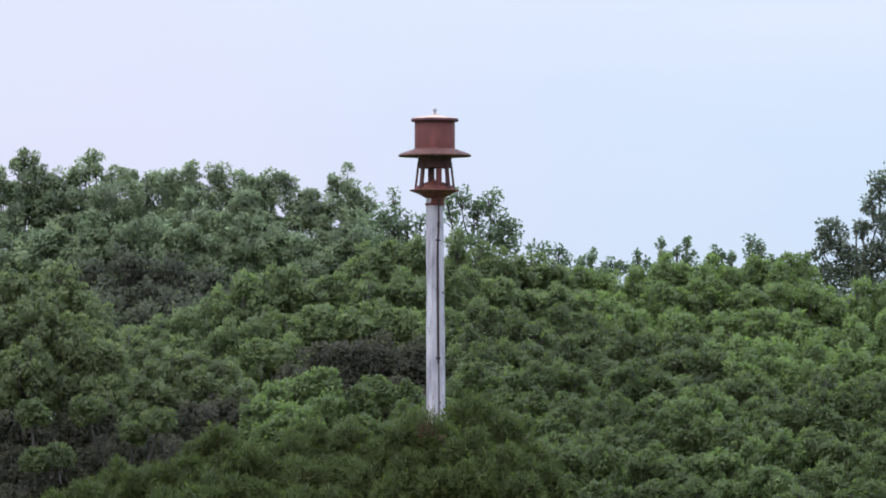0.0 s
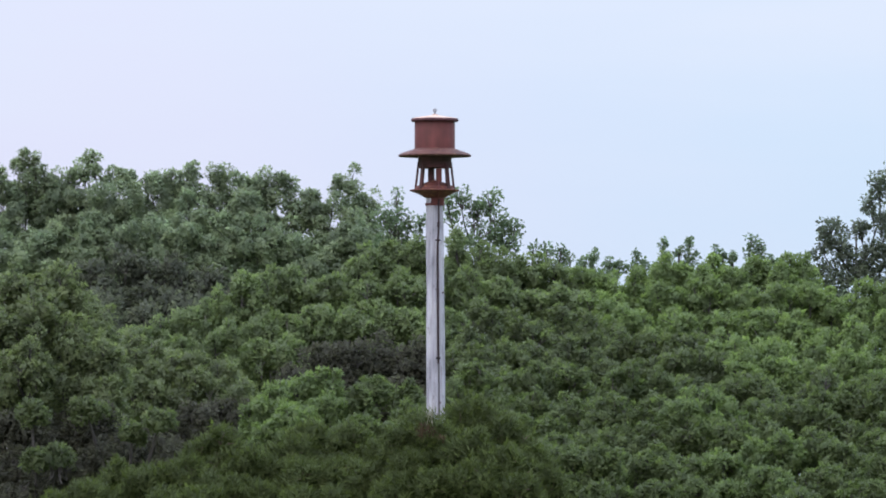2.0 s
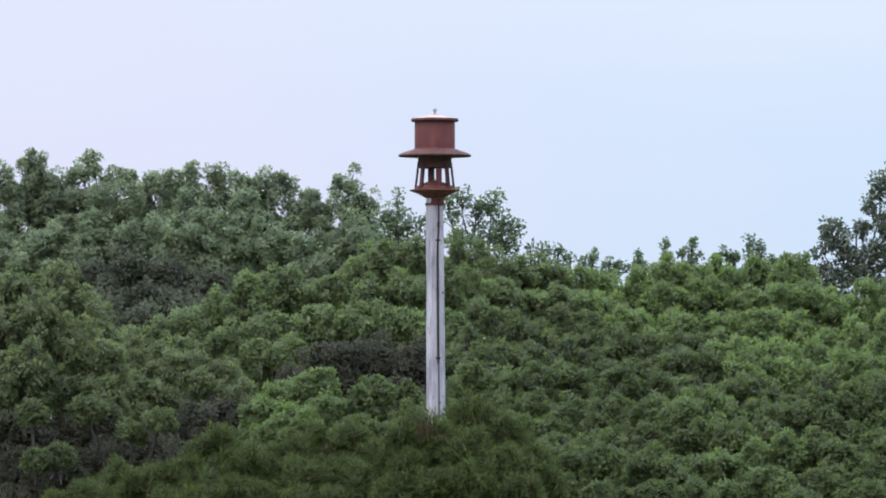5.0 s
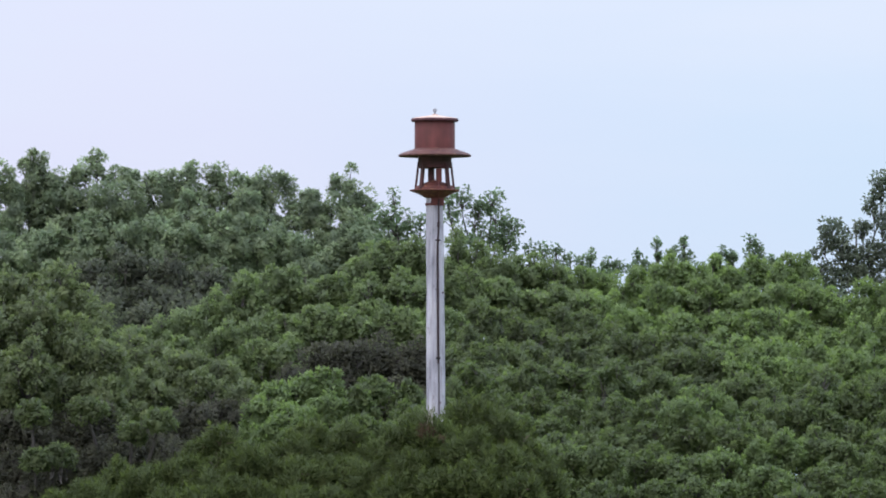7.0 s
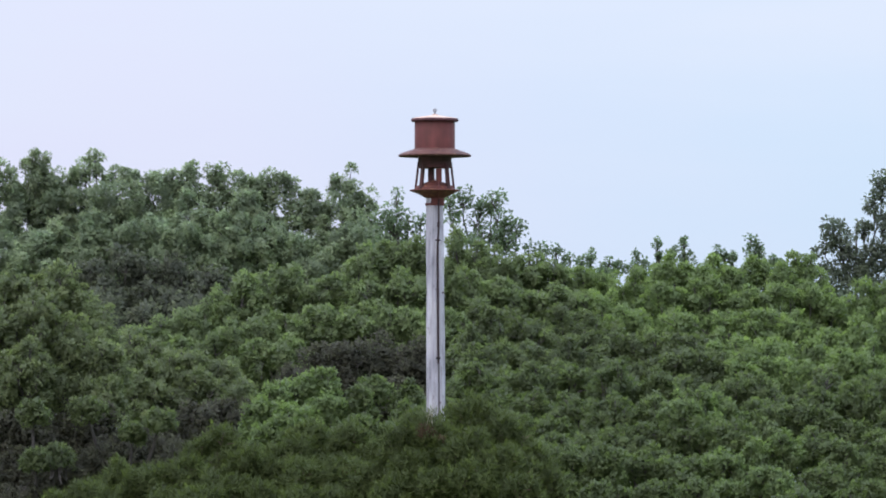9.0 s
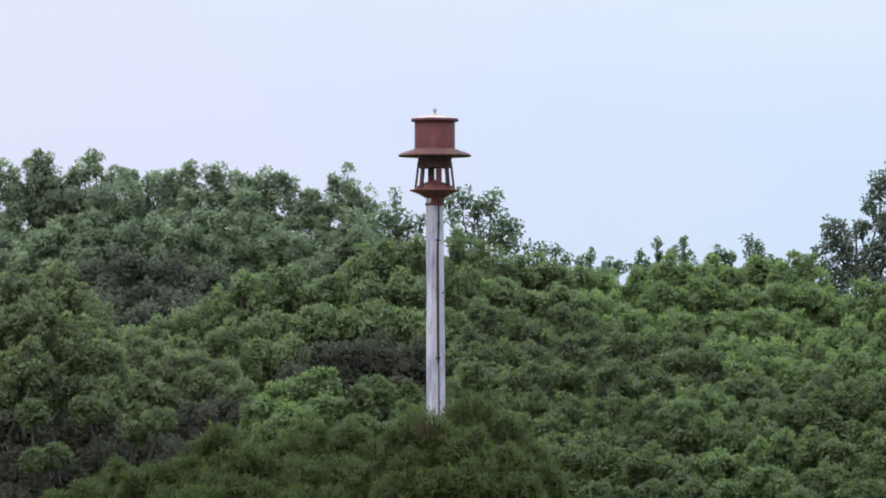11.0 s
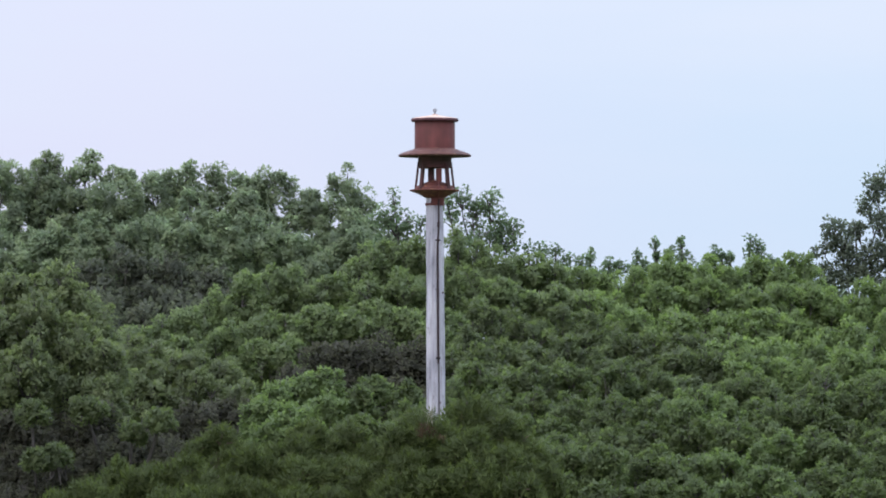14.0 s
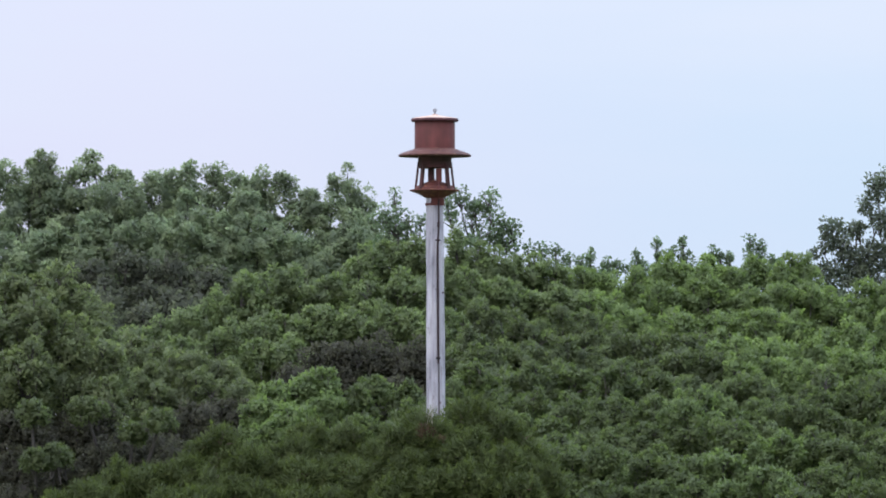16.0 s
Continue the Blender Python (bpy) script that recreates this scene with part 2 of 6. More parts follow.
def tube_data(points, radii, sides=7):
    """Vertices and faces of a tapered tube along points."""
    verts, faces = [], []
    pts = [Vector(q) for q in points]
    for i, q in enumerate(pts):
        ahead = (pts[min(i + 1, len(pts) - 1)] - pts[max(i - 1, 0)]).normalized()
        u = ahead.cross(Vector((0.3, 1, 0.1))).normalized()
        v = ahead.cross(u)
        for k in range(sides):
            a = 2 * math.pi * k / sides
            verts.append(tuple(q + (u * math.cos(a) + v * math.sin(a)) * radii[i]))
    for i in range(len(pts) - 1):
        for k in range(sides):
            faces.append((i * sides + k, i * sides + (k + 1) % sides, (i + 1) * sides + (k + 1) % sides, (i + 1) * sides + k))
    faces.append(tuple(reversed(range(sides))))
    faces.append(tuple((len(pts) - 1) * sides + k for k in range(sides)))
    return verts, faces


def tube(points, radii, sides=10):
    verts, faces = tube_data(points, radii, sides)
    bm = bmesh.new()
    vs = [bm.verts.new(q) for q in verts]
    for f in faces:
        bm.faces.new([vs[i] for i in f])
    return bm


def block(sx, sy, sz, at=(0, 0, 0), bevel=0.004, turn=None):
    bm = bmesh.new()
    bmesh.ops.create_cube(bm, size=1.0, matrix=Matrix.Diagonal((sx, sy, sz, 1)))
    bmesh.ops.bevel(bm, geom=bm.edges[:], offset=bevel, segments=2, affect="EDGES", profile=0.5)
    if turn:
        bmesh.ops.transform(bm, matrix=turn, verts=bm.verts[:])
    bmesh.ops.translate(bm, vec=at, verts=bm.verts[:])
    return bm


# ---- the pole and the siren on it ----
SX, SY = -0.117, 102.5
POLE_TOP = 11.915


def make_pole():
    pole = tagged(new("utility_pole"), "tall weathered pale grey wooden pole with a cable guard", "pole")
    pole.matrix_world = pose(SX + 0.076, SY, 0, 0, -0.37, 0)
    bm = bmesh.new()
    sides, rows = 40, 60
    rings = []
    for j in range(rows + 1):
        z = -0.3 + (POLE_TOP + 0.3) * j / rows
        r0 = 0.176 - 0.0545 * max(0, z) / POLE_TOP
        ring = []
        for k in range(sides):
            a = 2 * math.pi * k / sides
            w = noise.noise((1.3 * math.cos(a), 1.3 * math.sin(a), z * 1.1)) * 0.009 + noise.noise((9 * math.cos(a), 9 * math.sin(a), z * 0.3)) * 0.0025
            ring.append(bm.verts.new(((r0 + w) * math.cos(a), (r0 + w) * math.sin(a), z)))
        rings.append(ring)
    for a, b in zip(rings, rings[1:]):
        for k in range(sides):
            bm.faces.new((a[k], a[(k + 1) % sides], b[(k + 1) % sides], b[k]))
    bm.faces.new(rings[-1])
    part("shaft", bm, POLE, pole)

    def rad(z):
        return 0.176 - 0.0545 * z / POLE_TOP
    # half-round guard over the cable, down the front
    bm = bmesh.new()
    prev = None
    for j in range(41):
        z = 0.3 + 10.95 * j / 40
        y = -rad(z) - 0.002
        x = 0.042 + 0.004 * noise.noise((0, 0, z))
        ring = [bm.verts.new((x + 0.013 * math.cos(a), y + 0.012 - 0.026 * max(0, math.sin(a)), z)) for a in [math.pi * k / 8 for k in range(9)]]
        if prev:
            for k in range(8):
                bm.faces.new((prev[k], prev[k + 1], ring[k + 1], ring[k]))
        prev = ring
    bmesh.ops.recalc_face_normals(bm, faces=bm.faces)
    part("cable_guard", bm, GUARD, pole, "narrow dull grey cable guard")
    # the rusty conduit above it
    pts = [(0.038, -rad(9.55) - 0.026, 9.55), (0.037, -rad(10.3) - 0.03, 10.3), (0.036, -rad(11) - 0.03, 10.95), (0.04, -rad(11) - 0.026, 11.25), (0.052, -rad(11) - 0.022, 11.42), (0.055, -rad(11) - 0.03, 11.6), (0.055, -rad(11) - 0.028, 11.9)]
    part("conduit", tube(pts, [0.015, 0.016, 0.017, 0.016, 0.014, 0.013, 0.013]), CONDUIT, pole, "thin rusty conduit")
    for z, x, w, h in ((11.52, 0.05, 0.036, 0.07), (11.30, 0.042, 0.078, 0.022), (10.60, 0.03, 0.05, 0.018), (9.63, 0.036, 0.07, 0.028)):
        part("strap", block(w, 0.03, h, (x, -rad(z) - 0.03, z), 0.004), BLACK_IRON if z < 10 else CONDUIT, pole, "small rusty pipe strap")
    for z, x in ((10.555, 0.106), (9.0, 0.06), (11.835, -0.048)):
        part("bolt", block(0.022, 0.05, 0.022, (x, -math.sqrt(max(0.0, rad(z) ** 2 - x * x)), z), 0.006), RUST_DARK, pole, "rusty bolt head")
    return pole


def make_siren():
    siren = tagged(new("warning_siren"), "rust-red vintage warning siren with a round hood on a pole", "siren")
    siren.matrix_world = pose(SX, SY, 0)
    Z = 11.177

    def zz(up):
        return Z + up * 0.008
    # saddle plate wrapped round part of the pole head
    bm = bmesh.new()
    rows = []
    for k in range(33):
        a = radians(-112 + 210 * k / 32)
        rows.append([bm.verts.new((r * math.cos(a), r * math.sin(a), z)) for r, z in ((0.128, zz(77.5)), (0.137, zz(77.5)), (0.137, zz(93)), (0.128, zz(93)))])
    for a, b in zip(rows, rows[1:]):
        for q in range(4):
            bm.faces.new((a[q], a[(q + 1) % 4], b[(q + 1) % 4], b[q]))
    bm.faces.new(rows[0])
    bm.faces.new(rows[-1])
    bmesh.ops.recalc_face_normals(bm, faces=bm.faces)
    part("saddle_plate", bm, RUST, siren)
    part("saddle_band", spun([(0.130, zz(77)), (0.1355, zz(77)), (0.1355, zz(81.5)), (0.130, zz(81.5))], closed=True), RUST, siren)
    part("lower_bowl", spun([(0.13, zz(90)), (0.15, zz(92)), (0.25, zz(98.5)), (0.352, zz(103)), (0.356, zz(104)), (0.352, zz(105)), (0.285, zz(106)), (0.272, zz(110)), (0.255, zz(112)), (0.17, zz(116.5)), (0.09, zz(120)), (0.05, zz(122.5)), (0, zz(123))]), RUST_PATCHED, siren, "shallow rusty bowl with ochre patches")
    # struts from the bowl up to the neck
    for k in (0, 1, 3, 4, 5, 7):
        a = 2 * math.pi * k / 8
        d = Vector((math.cos(a), math.sin(a), 0))
        lo, hi = d * 0.272 + Vector((0, 0, zz(106))), d * 0.230 + Vector((0, 0, zz(152)))
        mid = (lo + hi) / 2
        up = (hi - lo).normalized()
        tang = Vector((-d.y, d.x, 0))
        out = tang.cross(up)
        turn = Matrix((tang, out, up)).transposed().to_4x4()
        part("strut", block(0.058, 0.032, (hi - lo).length, mid, 0.004, turn), RUST_DARK, siren, smooth=False)
    part("shaft_cover", spun([(0.05, zz(120)), (0.047, zz(124)), (0.047, zz(147))], 24), RUST_DARK, siren).location = (-0.05, 0.03, 0)
    part("junction_box", block(0.085, 0.06, 0.19, (0.058, -0.235, zz(130)), 0.008), RUST, siren, "small rusty junction box")
    part("feed_pipe", tube([(0.06, -0.24, zz(122)), (0.055, -0.29, zz(112)), (0.05, -0.33, zz(104)), (0.048, -0.2, zz(95)), (0.05, -0.15, zz(86))], [0.015] * 5), RUST, siren)
    part("neck_drum", spun([(0, zz(146)), (0.2, zz(144)), (0.228, zz(143.5)), (0.238, zz(145)), (0.238, zz(165)), (0.25, zz(168))]), RUST_DARK, siren)
    part("neck_flange", spun([(0.236, zz(150.5)), (0.247, zz(151)), (0.247, zz(153)), (0.236, zz(153.5))]), RUST_DARK, siren)
    # flared hood
    part("hood", spun([(0.2, zz(166)), (0.30, zz(164.5)), (0.42, zz(163.2)), (0.512, zz(164.0)), (0.519, zz(165.5)), (0.514, zz(167.2)), (0.46, zz(170.6)), (0.38, zz(174)), (0.32, zz(176.2)), (0.29, zz(178)), (0.27, zz(179))]), RUST_ORANGE, siren, "flared round hood with flaking rust on its top")
    part("motor_housing", spun([(0.27, zz(174)), (0.286, zz(176)), (0.286, zz(227)), (0.28, zz(228))]), RUST, siren)
    part("roof_rim", spun([(0.27, zz(226)), (0.325, zz(226)), (0.335, zz(227.5)), (0.335, zz(230)), (0.328, zz(231.3)), (0.27, zz(232))]), RUST_RIM, siren)
    part("roof_cap", spun([(0.331, zz(231.2)), (0.31, zz(232.3)), (0.2, zz(234.5)), (0.1, zz(236.3)), (0.045, zz(237.2)), (0.038, zz(239)), (0.0, zz(239.5))]), FADED, siren, "shallow cap of faded pinkish paint")
    # lifting eye
    bm = bmesh.new()
    ring_verts = []
    for k in range(24):
        a = 2 * math.pi * k / 24
        c = Vector((0.019 * math.cos(a), 0, zz(245.6) + 0.019 * math.sin(a)))
        ring_verts.append([bm.verts.new(c + (Vector((math.cos(a), 0, math.sin(a))) * math.cos(b) + Vector((0, 1, 0)) * math.sin(b)) * 0.0062) for b in [2 * math.pi * q / 8 for q in range(8)]])
    for k in range(24):
        for q in range(8):
            bm.faces.new((ring_verts[k][q], ring_verts[(k + 1) % 24][q], ring_verts[(k + 1) % 24][(q + 1) % 8], ring_verts[k][(q + 1) % 8]))
    bmesh.ops.recalc_face_normals(bm, faces=bm.faces)
    eye = part("lifting_eye", bm, RUST_DARK, siren)
    part("eye_stem", tube([(0, 0, zz(238.5)), (0, 0, zz(243.2))], [0.012, 0.008]), RUST_DARK, eye)
    return siren


make_pole()
make_siren()

# ---- trees ----
BOUGHS = []  # every bough with its pivot height over it, for the sway


def leaf_mesh(name, centres, radii, outs, per, size, slim, spread, rng, stems=None, flat=0.7, rise=0.8, corners=4, hang=0.3, lean=0.45):
    """Leaves in clumps: each clump a domed tuft of small folded blades. stems: extra tubes of bark inside."""
    total = len(centres) * per
    c = np.repeat(centres, per, 0)
    r = np.repeat(radii, per)[:, None]
    o = np.repeat(outs, per, 0)
    # each clump is a loose tuft, fuller above than below, its leaves pointing outwards
    way = outs * lean + np.array((0, 0, rise)) + rng.normal(size=outs.shape) * 0.3
    way /= np.linalg.norm(way, axis=1)[:, None]
    g = np.repeat(way, per, 0)
    v = rng.normal(size=(total, 3))
    v /= np.linalg.norm(v, axis=1)[:, None]
    up = np.sum(v * g, axis=1)[:, None]
    v = np.where(up < -0.45, v - 2 * g * up, v)
    up = np.sum(v * g, axis=1)[:, None]
    tall = np.repeat(flat * (0.7 + 0.7 * rng.random(len(centres)) ** 1.5), per)[:, None]
    shell = 0.45 + 0.6 * rng.random((total, 1)) ** 0.7
    at = c + (v - g * up + g * (up - 0.2) * tall) * r * shell + rng.normal(size=(total, 3)) * r * 0.08
    axis = v * 0.7 + np.array((0, 0, 0.2 - hang)) + rng.normal(size=(total, 3)) * (spread + 0.2)
    axis /= np.linalg.norm(axis, axis=1)[:, None] + 1e-9
    nrm = v * 0.6 + o * 0.25 + np.array((0, 0, 0.45)) + rng.normal(size=(total, 3)) * spread * 0.8
    nrm -= axis * np.sum(nrm * axis, axis=1)[:, None]
    nrm /= np.linalg.norm(nrm, axis=1)[:, None] + 1e-9
    side = np.cross(nrm, axis)
    # leaves shade softly, as parts of their tuft
    soft = v * 0.75 + o * 0.2 + nrm * 0.2 + np.array((0, 0, 0.3))
    soft /= np.linalg.norm(soft, axis=1)[:, None] + 1e-9
    soft = np.repeat(soft, corners, 0)
    length = size * (0.65 + 0.7 * rng.random((total, 1)))
    wide = length * slim
    half = side * wide * 0.5 + nrm * wide * 0.16
    if corners == 4:
        blade = (at, at + axis * length * 0.5 + half - side * wide, at + axis * length - nrm * length * 0.14, at + axis * length * 0.5 + half)
    else:
        blade = (at + half - side * wide, at + axis * length - nrm * length * 0.1, at + half)
    v = np.stack(blade, axis=1).reshape(-1, 3)
    loops, sizes = [np.arange(total * corners)], np.full(total, corners)
    mats = np.zeros(total, dtype=np.int32)
    if stems:
        base = len(v)
        sv, sf = [], []
        for pts, rad in stems:
            tv, tf = tube_data(pts, rad, 4)
            sf += [[i + base + len(sv) for i in q] for q in tf if len(q) == 4]
            sv += tv
        v = np.vstack([v, np.array(sv)])
        soft = np.vstack([soft, np.tile(np.array((0.0, -0.8, 0.6)), (len(sv), 1))])
        loops.append(np.array(sf).ravel())
        sizes = np.concatenate([sizes, np.full(len(sf), 4)])
        mats = np.concatenate([mats, np.ones(len(sf), dtype=np.int32)])
    counts = len(sizes)
    starts = np.concatenate([[0], np.cumsum(sizes)[:-1]])
    loops = np.concatenate(loops).astype(np.int32)
    me = bpy.data.meshes.new(name)
    me.vertices.add(len(v))
    me.vertices.foreach_set("co", v.astype(np.float32).ravel())
    me.loops.add(len(loops))
    me.loops.foreach_set("vertex_index", loops)
    me.polygons.add(counts)
    me.polygons.foreach_set("loop_start", starts.astype(np.int32))
    me.polygons.foreach_set("material_index", mats)
    me.update()
    me.attributes.new("custom_normal", "FLOAT_VECTOR", "POINT").data.foreach_set("vector", soft.astype(np.float32).ravel())
    return me


#         leaf material, bark, blade length, slimness, clump radius, leaves per clump, clumps per m2, unevenness, corners
KINDS = {
    "poplar": (LEAF_FAR, BARK, 0.066, 0.85, 0.19, 140, 10.5, 0.42, 3),
    "oak": (LEAF_DARK, BARK, 0.085, 0.66, 0.19, 60, 9.0, 0.38, 4),
    "sapling": (LEAF_THIN, BARK, 0.085, 0.66, 0.13, 22, 20.0, 0.34, 4),
    "ash": (LEAF_MID, BARK, 0.060, 0.72, 0.125, 90, 15.0, 0.6, 3),
    "lit_ash": (LEAF_LIT_ASH, BARK, 0.060, 0.72, 0.125, 90, 15.0, 0.6, 3),
    "dimmed_ash": (LEAF_DIMMED, BARK, 0.060, 0.72, 0.125, 90, 15.0, 0.6, 3),
    "dimmed_boxelder": (LEAF_DIMMED, BARK, 0.052, 0.72, 0.105, 70, 14.0, 0.6, 3),
    "boxelder": (LEAF_NEAR, BARK, 0.054, 0.72, 0.115, 85, 17.5, 0.6, 3),
    "elm": (LEAF_ELM, BARK, 0.052, 0.72, 0.105, 80, 20.0, 0.6, 3),
    "lit_elm": (LEAF_LIT, BARK, 0.052, 0.72, 0.105, 80, 20.0, 0.6, 3),
    "cedar": (LEAF_CEDAR, BARK_CEDAR, 0.085, 0.20, 0.10, 100, 32.0, 0.55, 3),
    "dim_fill": (LEAF_DIM_FILL, BARK, 0.10, 0.75, 0.25, 50, 6.0, 0.4, 3),
    "shade_shrub": (LEAF_SHADE, BARK, 0.062, 0.7, 0.17, 80, 6.0, 0.5, 3),
}


def tree(name, label, kind, base, lobes, seed, sways=None, group="trees of the wood", hubs=None):
    """A tree: tapered trunk, a limb to each bough, and leafy boughs. lobes: (x, y, z, half width, half height) of each bough."""
    leaf, bark, size, slim, clump, per, dense, uneven, corners = KINDS[kind]
    rng = np.random.default_rng(seed)
    bx, by = base
    bz = ground_height(bx, by) - 0.1
    top = max(q[2] for q in lobes) - 0.5
    root = tagged(new(name), label, "tree", group)
    root.matrix_world = pose(bx, by, bz)
    mid = np.mean([q[:2] for q in lobes], axis=0) + np.array((0, 0.6))
    girth = (0.011 * (top - bz) + 0.03) * (0.6 if kind == "cedar" else 0.85)
    def on_trunk(s):
        z = s * (top - bz) * 0.96
        return Vector(((mid[0] - bx) * s ** 1.6 + 0.12 * math.sin(3.1 * s + seed), (mid[1] - by) * s ** 1.6 + 0.1 * math.sin(2.3 * s + seed * 2), z))
    steps = [k / 9 for k in range(10)]
    tv, tf = tube_data([on_trunk(s) for s in steps], [girth * (1.35 if s == 0 else 1) * (1 - 0.88 * s) for s in steps], 10)
    me = bpy.data.meshes.new("trunk")
    me.from_pydata(tv, [], tf)
    me.materials.append(bark)
    for f in me.polygons:
        f.use_smooth = True
    trunk = new("trunk", me)
    trunk.parent = root
    L = np.array(lobes, dtype=float)
    for i, (x, y, z, rw, rh) in enumerate(lobes):
        ry = rw * 0.9
        reach = (sways or {}).get(i)
        drop = rh * 1.05
        if reach is not None:
            drop = max(drop, 5.0 * max(abs(q) for q in reach))
        pivot = Vector((x - bx, y - by, z - drop - bz))
        # limb from the trunk to the bough's root
        s = max(0.12, min(0.93, (pivot.z - 0.25 * Vector((pivot.x, pivot.y, 0)).length - 0.35) / max(0.5, (top - bz) * 0.96)))
        a = on_trunk(s)
        if hubs:
            # a main limb for each dome of the crown, from which its boughs spread
            hx, hy, hz, first = hubs[i]
            hub = Vector((hx - bx, hy - by, hz - bz))
            if first:
                s = max(0.12, min(0.93, (hub.z - 0.6 * Vector((hub.x, hub.y, 0)).length - 0.3) / max(0.5, (top - bz) * 0.96)))
                a = on_trunk(s)
                lv, lf = tube_data([a, a.lerp(hub, 0.5) + Vector((0, 0, -0.1)), hub], [girth * 0.4, girth * 0.32, girth * 0.22], 6)
                lm = bpy.data.meshes.new("limb")
                lm.from_pydata(lv, [], lf)
                lm.materials.append(bark)
                new("main_limb", lm).parent = root
            a = hub
        bend = (a + pivot) / 2 + Vector((0, 0, -0.12 * (pivot - a).length))
        pts = [a, a.lerp(bend, 0.5) * 0.9 + a.lerp(pivot, 0.25) * 0.1, bend.lerp(pivot, 0.25), bend.lerp(pivot, 0.7), pivot]
        thick = min(girth * 0.5, 0.018 + 0.02 * rw + 0.01 * (pivot - a).length) * (0.35 if kind == "cedar" else 0.7)
        lv, lf = tube_data(pts, [thick, thick * 0.85, thick * 0.7, thick * 0.6, thick * 0.5], 6)
        lm = bpy.data.meshes.new("limb")
        lm.from_pydata(lv, [], lf)
        lm.materials.append(bark)
        for f in lm.polygons:
            f.use_smooth = True
        limb = new("limb", lm)
        limb.parent = root
        # clumps over the bough's surface and some inside it
        area = 4 * math.pi * ((rw * ry) ** 1.6 / 3 + 2 * (rw * rh) ** 1.6 / 3) ** (1 / 1.6)
        k = max(8, int(area * dense))
        d = rng.normal(size=(k, 3))
        d /= np.linalg.norm(d, axis=1)[:, None]
        hump = np.array([noise.noise(Vector(q * 2.1) + Vector((seed * 1.7, i * 3.1, 0))) for q in d])
        deep = np.where(rng.random(k) < 0.32, 0.35 + 0.4 * rng.random(k), 0.74 + uneven * hump * 1.2 + 0.45 * rng.random(k))
        spot = d * np.array((rw, ry, rh)) * deep[:, None]
        # thin clumps facing away from the camera, skip those buried in neighbouring boughs
        keep = (d[:, 1] < 0.3) | (rng.random(k) < 0.2)
        for j in range(len(L)):
            if j != i:
                rel = (spot + L[i, :3] - L[j, :3]) / np.array((L[j, 3], L[j, 3] * 0.9, L[j, 4]))
                keep &= np.linalg.norm(rel, axis=1) > 0.62
        keep[:4] = True
        spot, d = spot[keep], d[keep]
        size_here = min(clump, 0.03 + 0.7 * rw) * (0.7 + 0.6 * rng.random(len(spot)))
        lift_up = np.array((0, 0, drop))
        stems = [([(0, 0, 0), (0.02 * rw, 0, drop * 0.6), (0, 0, drop + rh * 0.75)], [thick * 0.5, thick * 0.36, 0.006])]
        for q in spot[:: max(1, len(spot) // 14)]:
            e = q + lift_up
            b0 = (0, 0, max(0.05, e[2] * 0.55))
            stems.append(([b0, tuple((np.array(b0) + e) / 2 + np.array((0, 0, 0.03))), tuple(e)], [0.012, 0.008, 0.004]))
        per_here = max(14, int(per * (min(clump, 0.03 + 0.7 * rw) / clump) ** 1.5))
        bm = leaf_mesh("bough", spot + lift_up, size_here, d, per_here, size, slim, 0.28 if kind != "cedar" else 0.35, rng, stems, corners=corners, hang=0.3 if kind in ("poplar", "sapling", "oak") else 0.0, flat=1.9 if kind == "cedar" else 1.2, lean=0.25 if kind == "cedar" else 0.45)
        bm.materials.append(leaf)
        bm.materials.append(bark)
        bough = tagged(new("bough", bm), kind="stuff")
        bough.parent = root
        bough.location = pivot
        BOUGHS.append((bough, pivot.copy(), drop, reach, kind, seed * 31 + i))
    return root


def crown(name, label, kind, base, domes, seed, sways=None, group="trees of the wood"):
    """A tree whose crown is made of leafy domes: (x, y, top, half width, half height) of each, split into boughs over its upper side."""
    rng = random.Random(seed)
    lobes, leaning, hubs = [], {}, []
    for i, (x, y, top, rw, rh) in enumerate(domes):
        count = 10 if rw > 0.3 else 7
        turn = rng.uniform(0, 6.28)
        for k in range(count):
            up = 0.98 - 1.35 * k / count
            flatr = math.sqrt(max(0.0, 1 - up * up))
            a = turn + 2.4 * k
            dx, dy = flatr * math.cos(a), flatr * math.sin(a)
            small = rng.uniform(0.30, 0.52)
            lobes.append((x + dx * rw * 0.72 + rng.uniform(-0.12, 0.12) * rw, y + (dy * 0.65 + 0.15 - 0.4 * up) * rw, top - rh + (up * 0.86 + rng.uniform(-0.1, 0.1)) * rh - small * rw * 0.75 + rh * 0.12, small * rw, small * rh * rng.uniform(0.75, 1.0)))
            hubs.append((x, y + 0.25 * rw, top - 1.25 * rh, k == 0))
            if sways and i in sways:
                leaning[len(lobes) - 1] = sways[i]
    return tree(name, label, kind, base, lobes, seed, leaning, group, hubs)


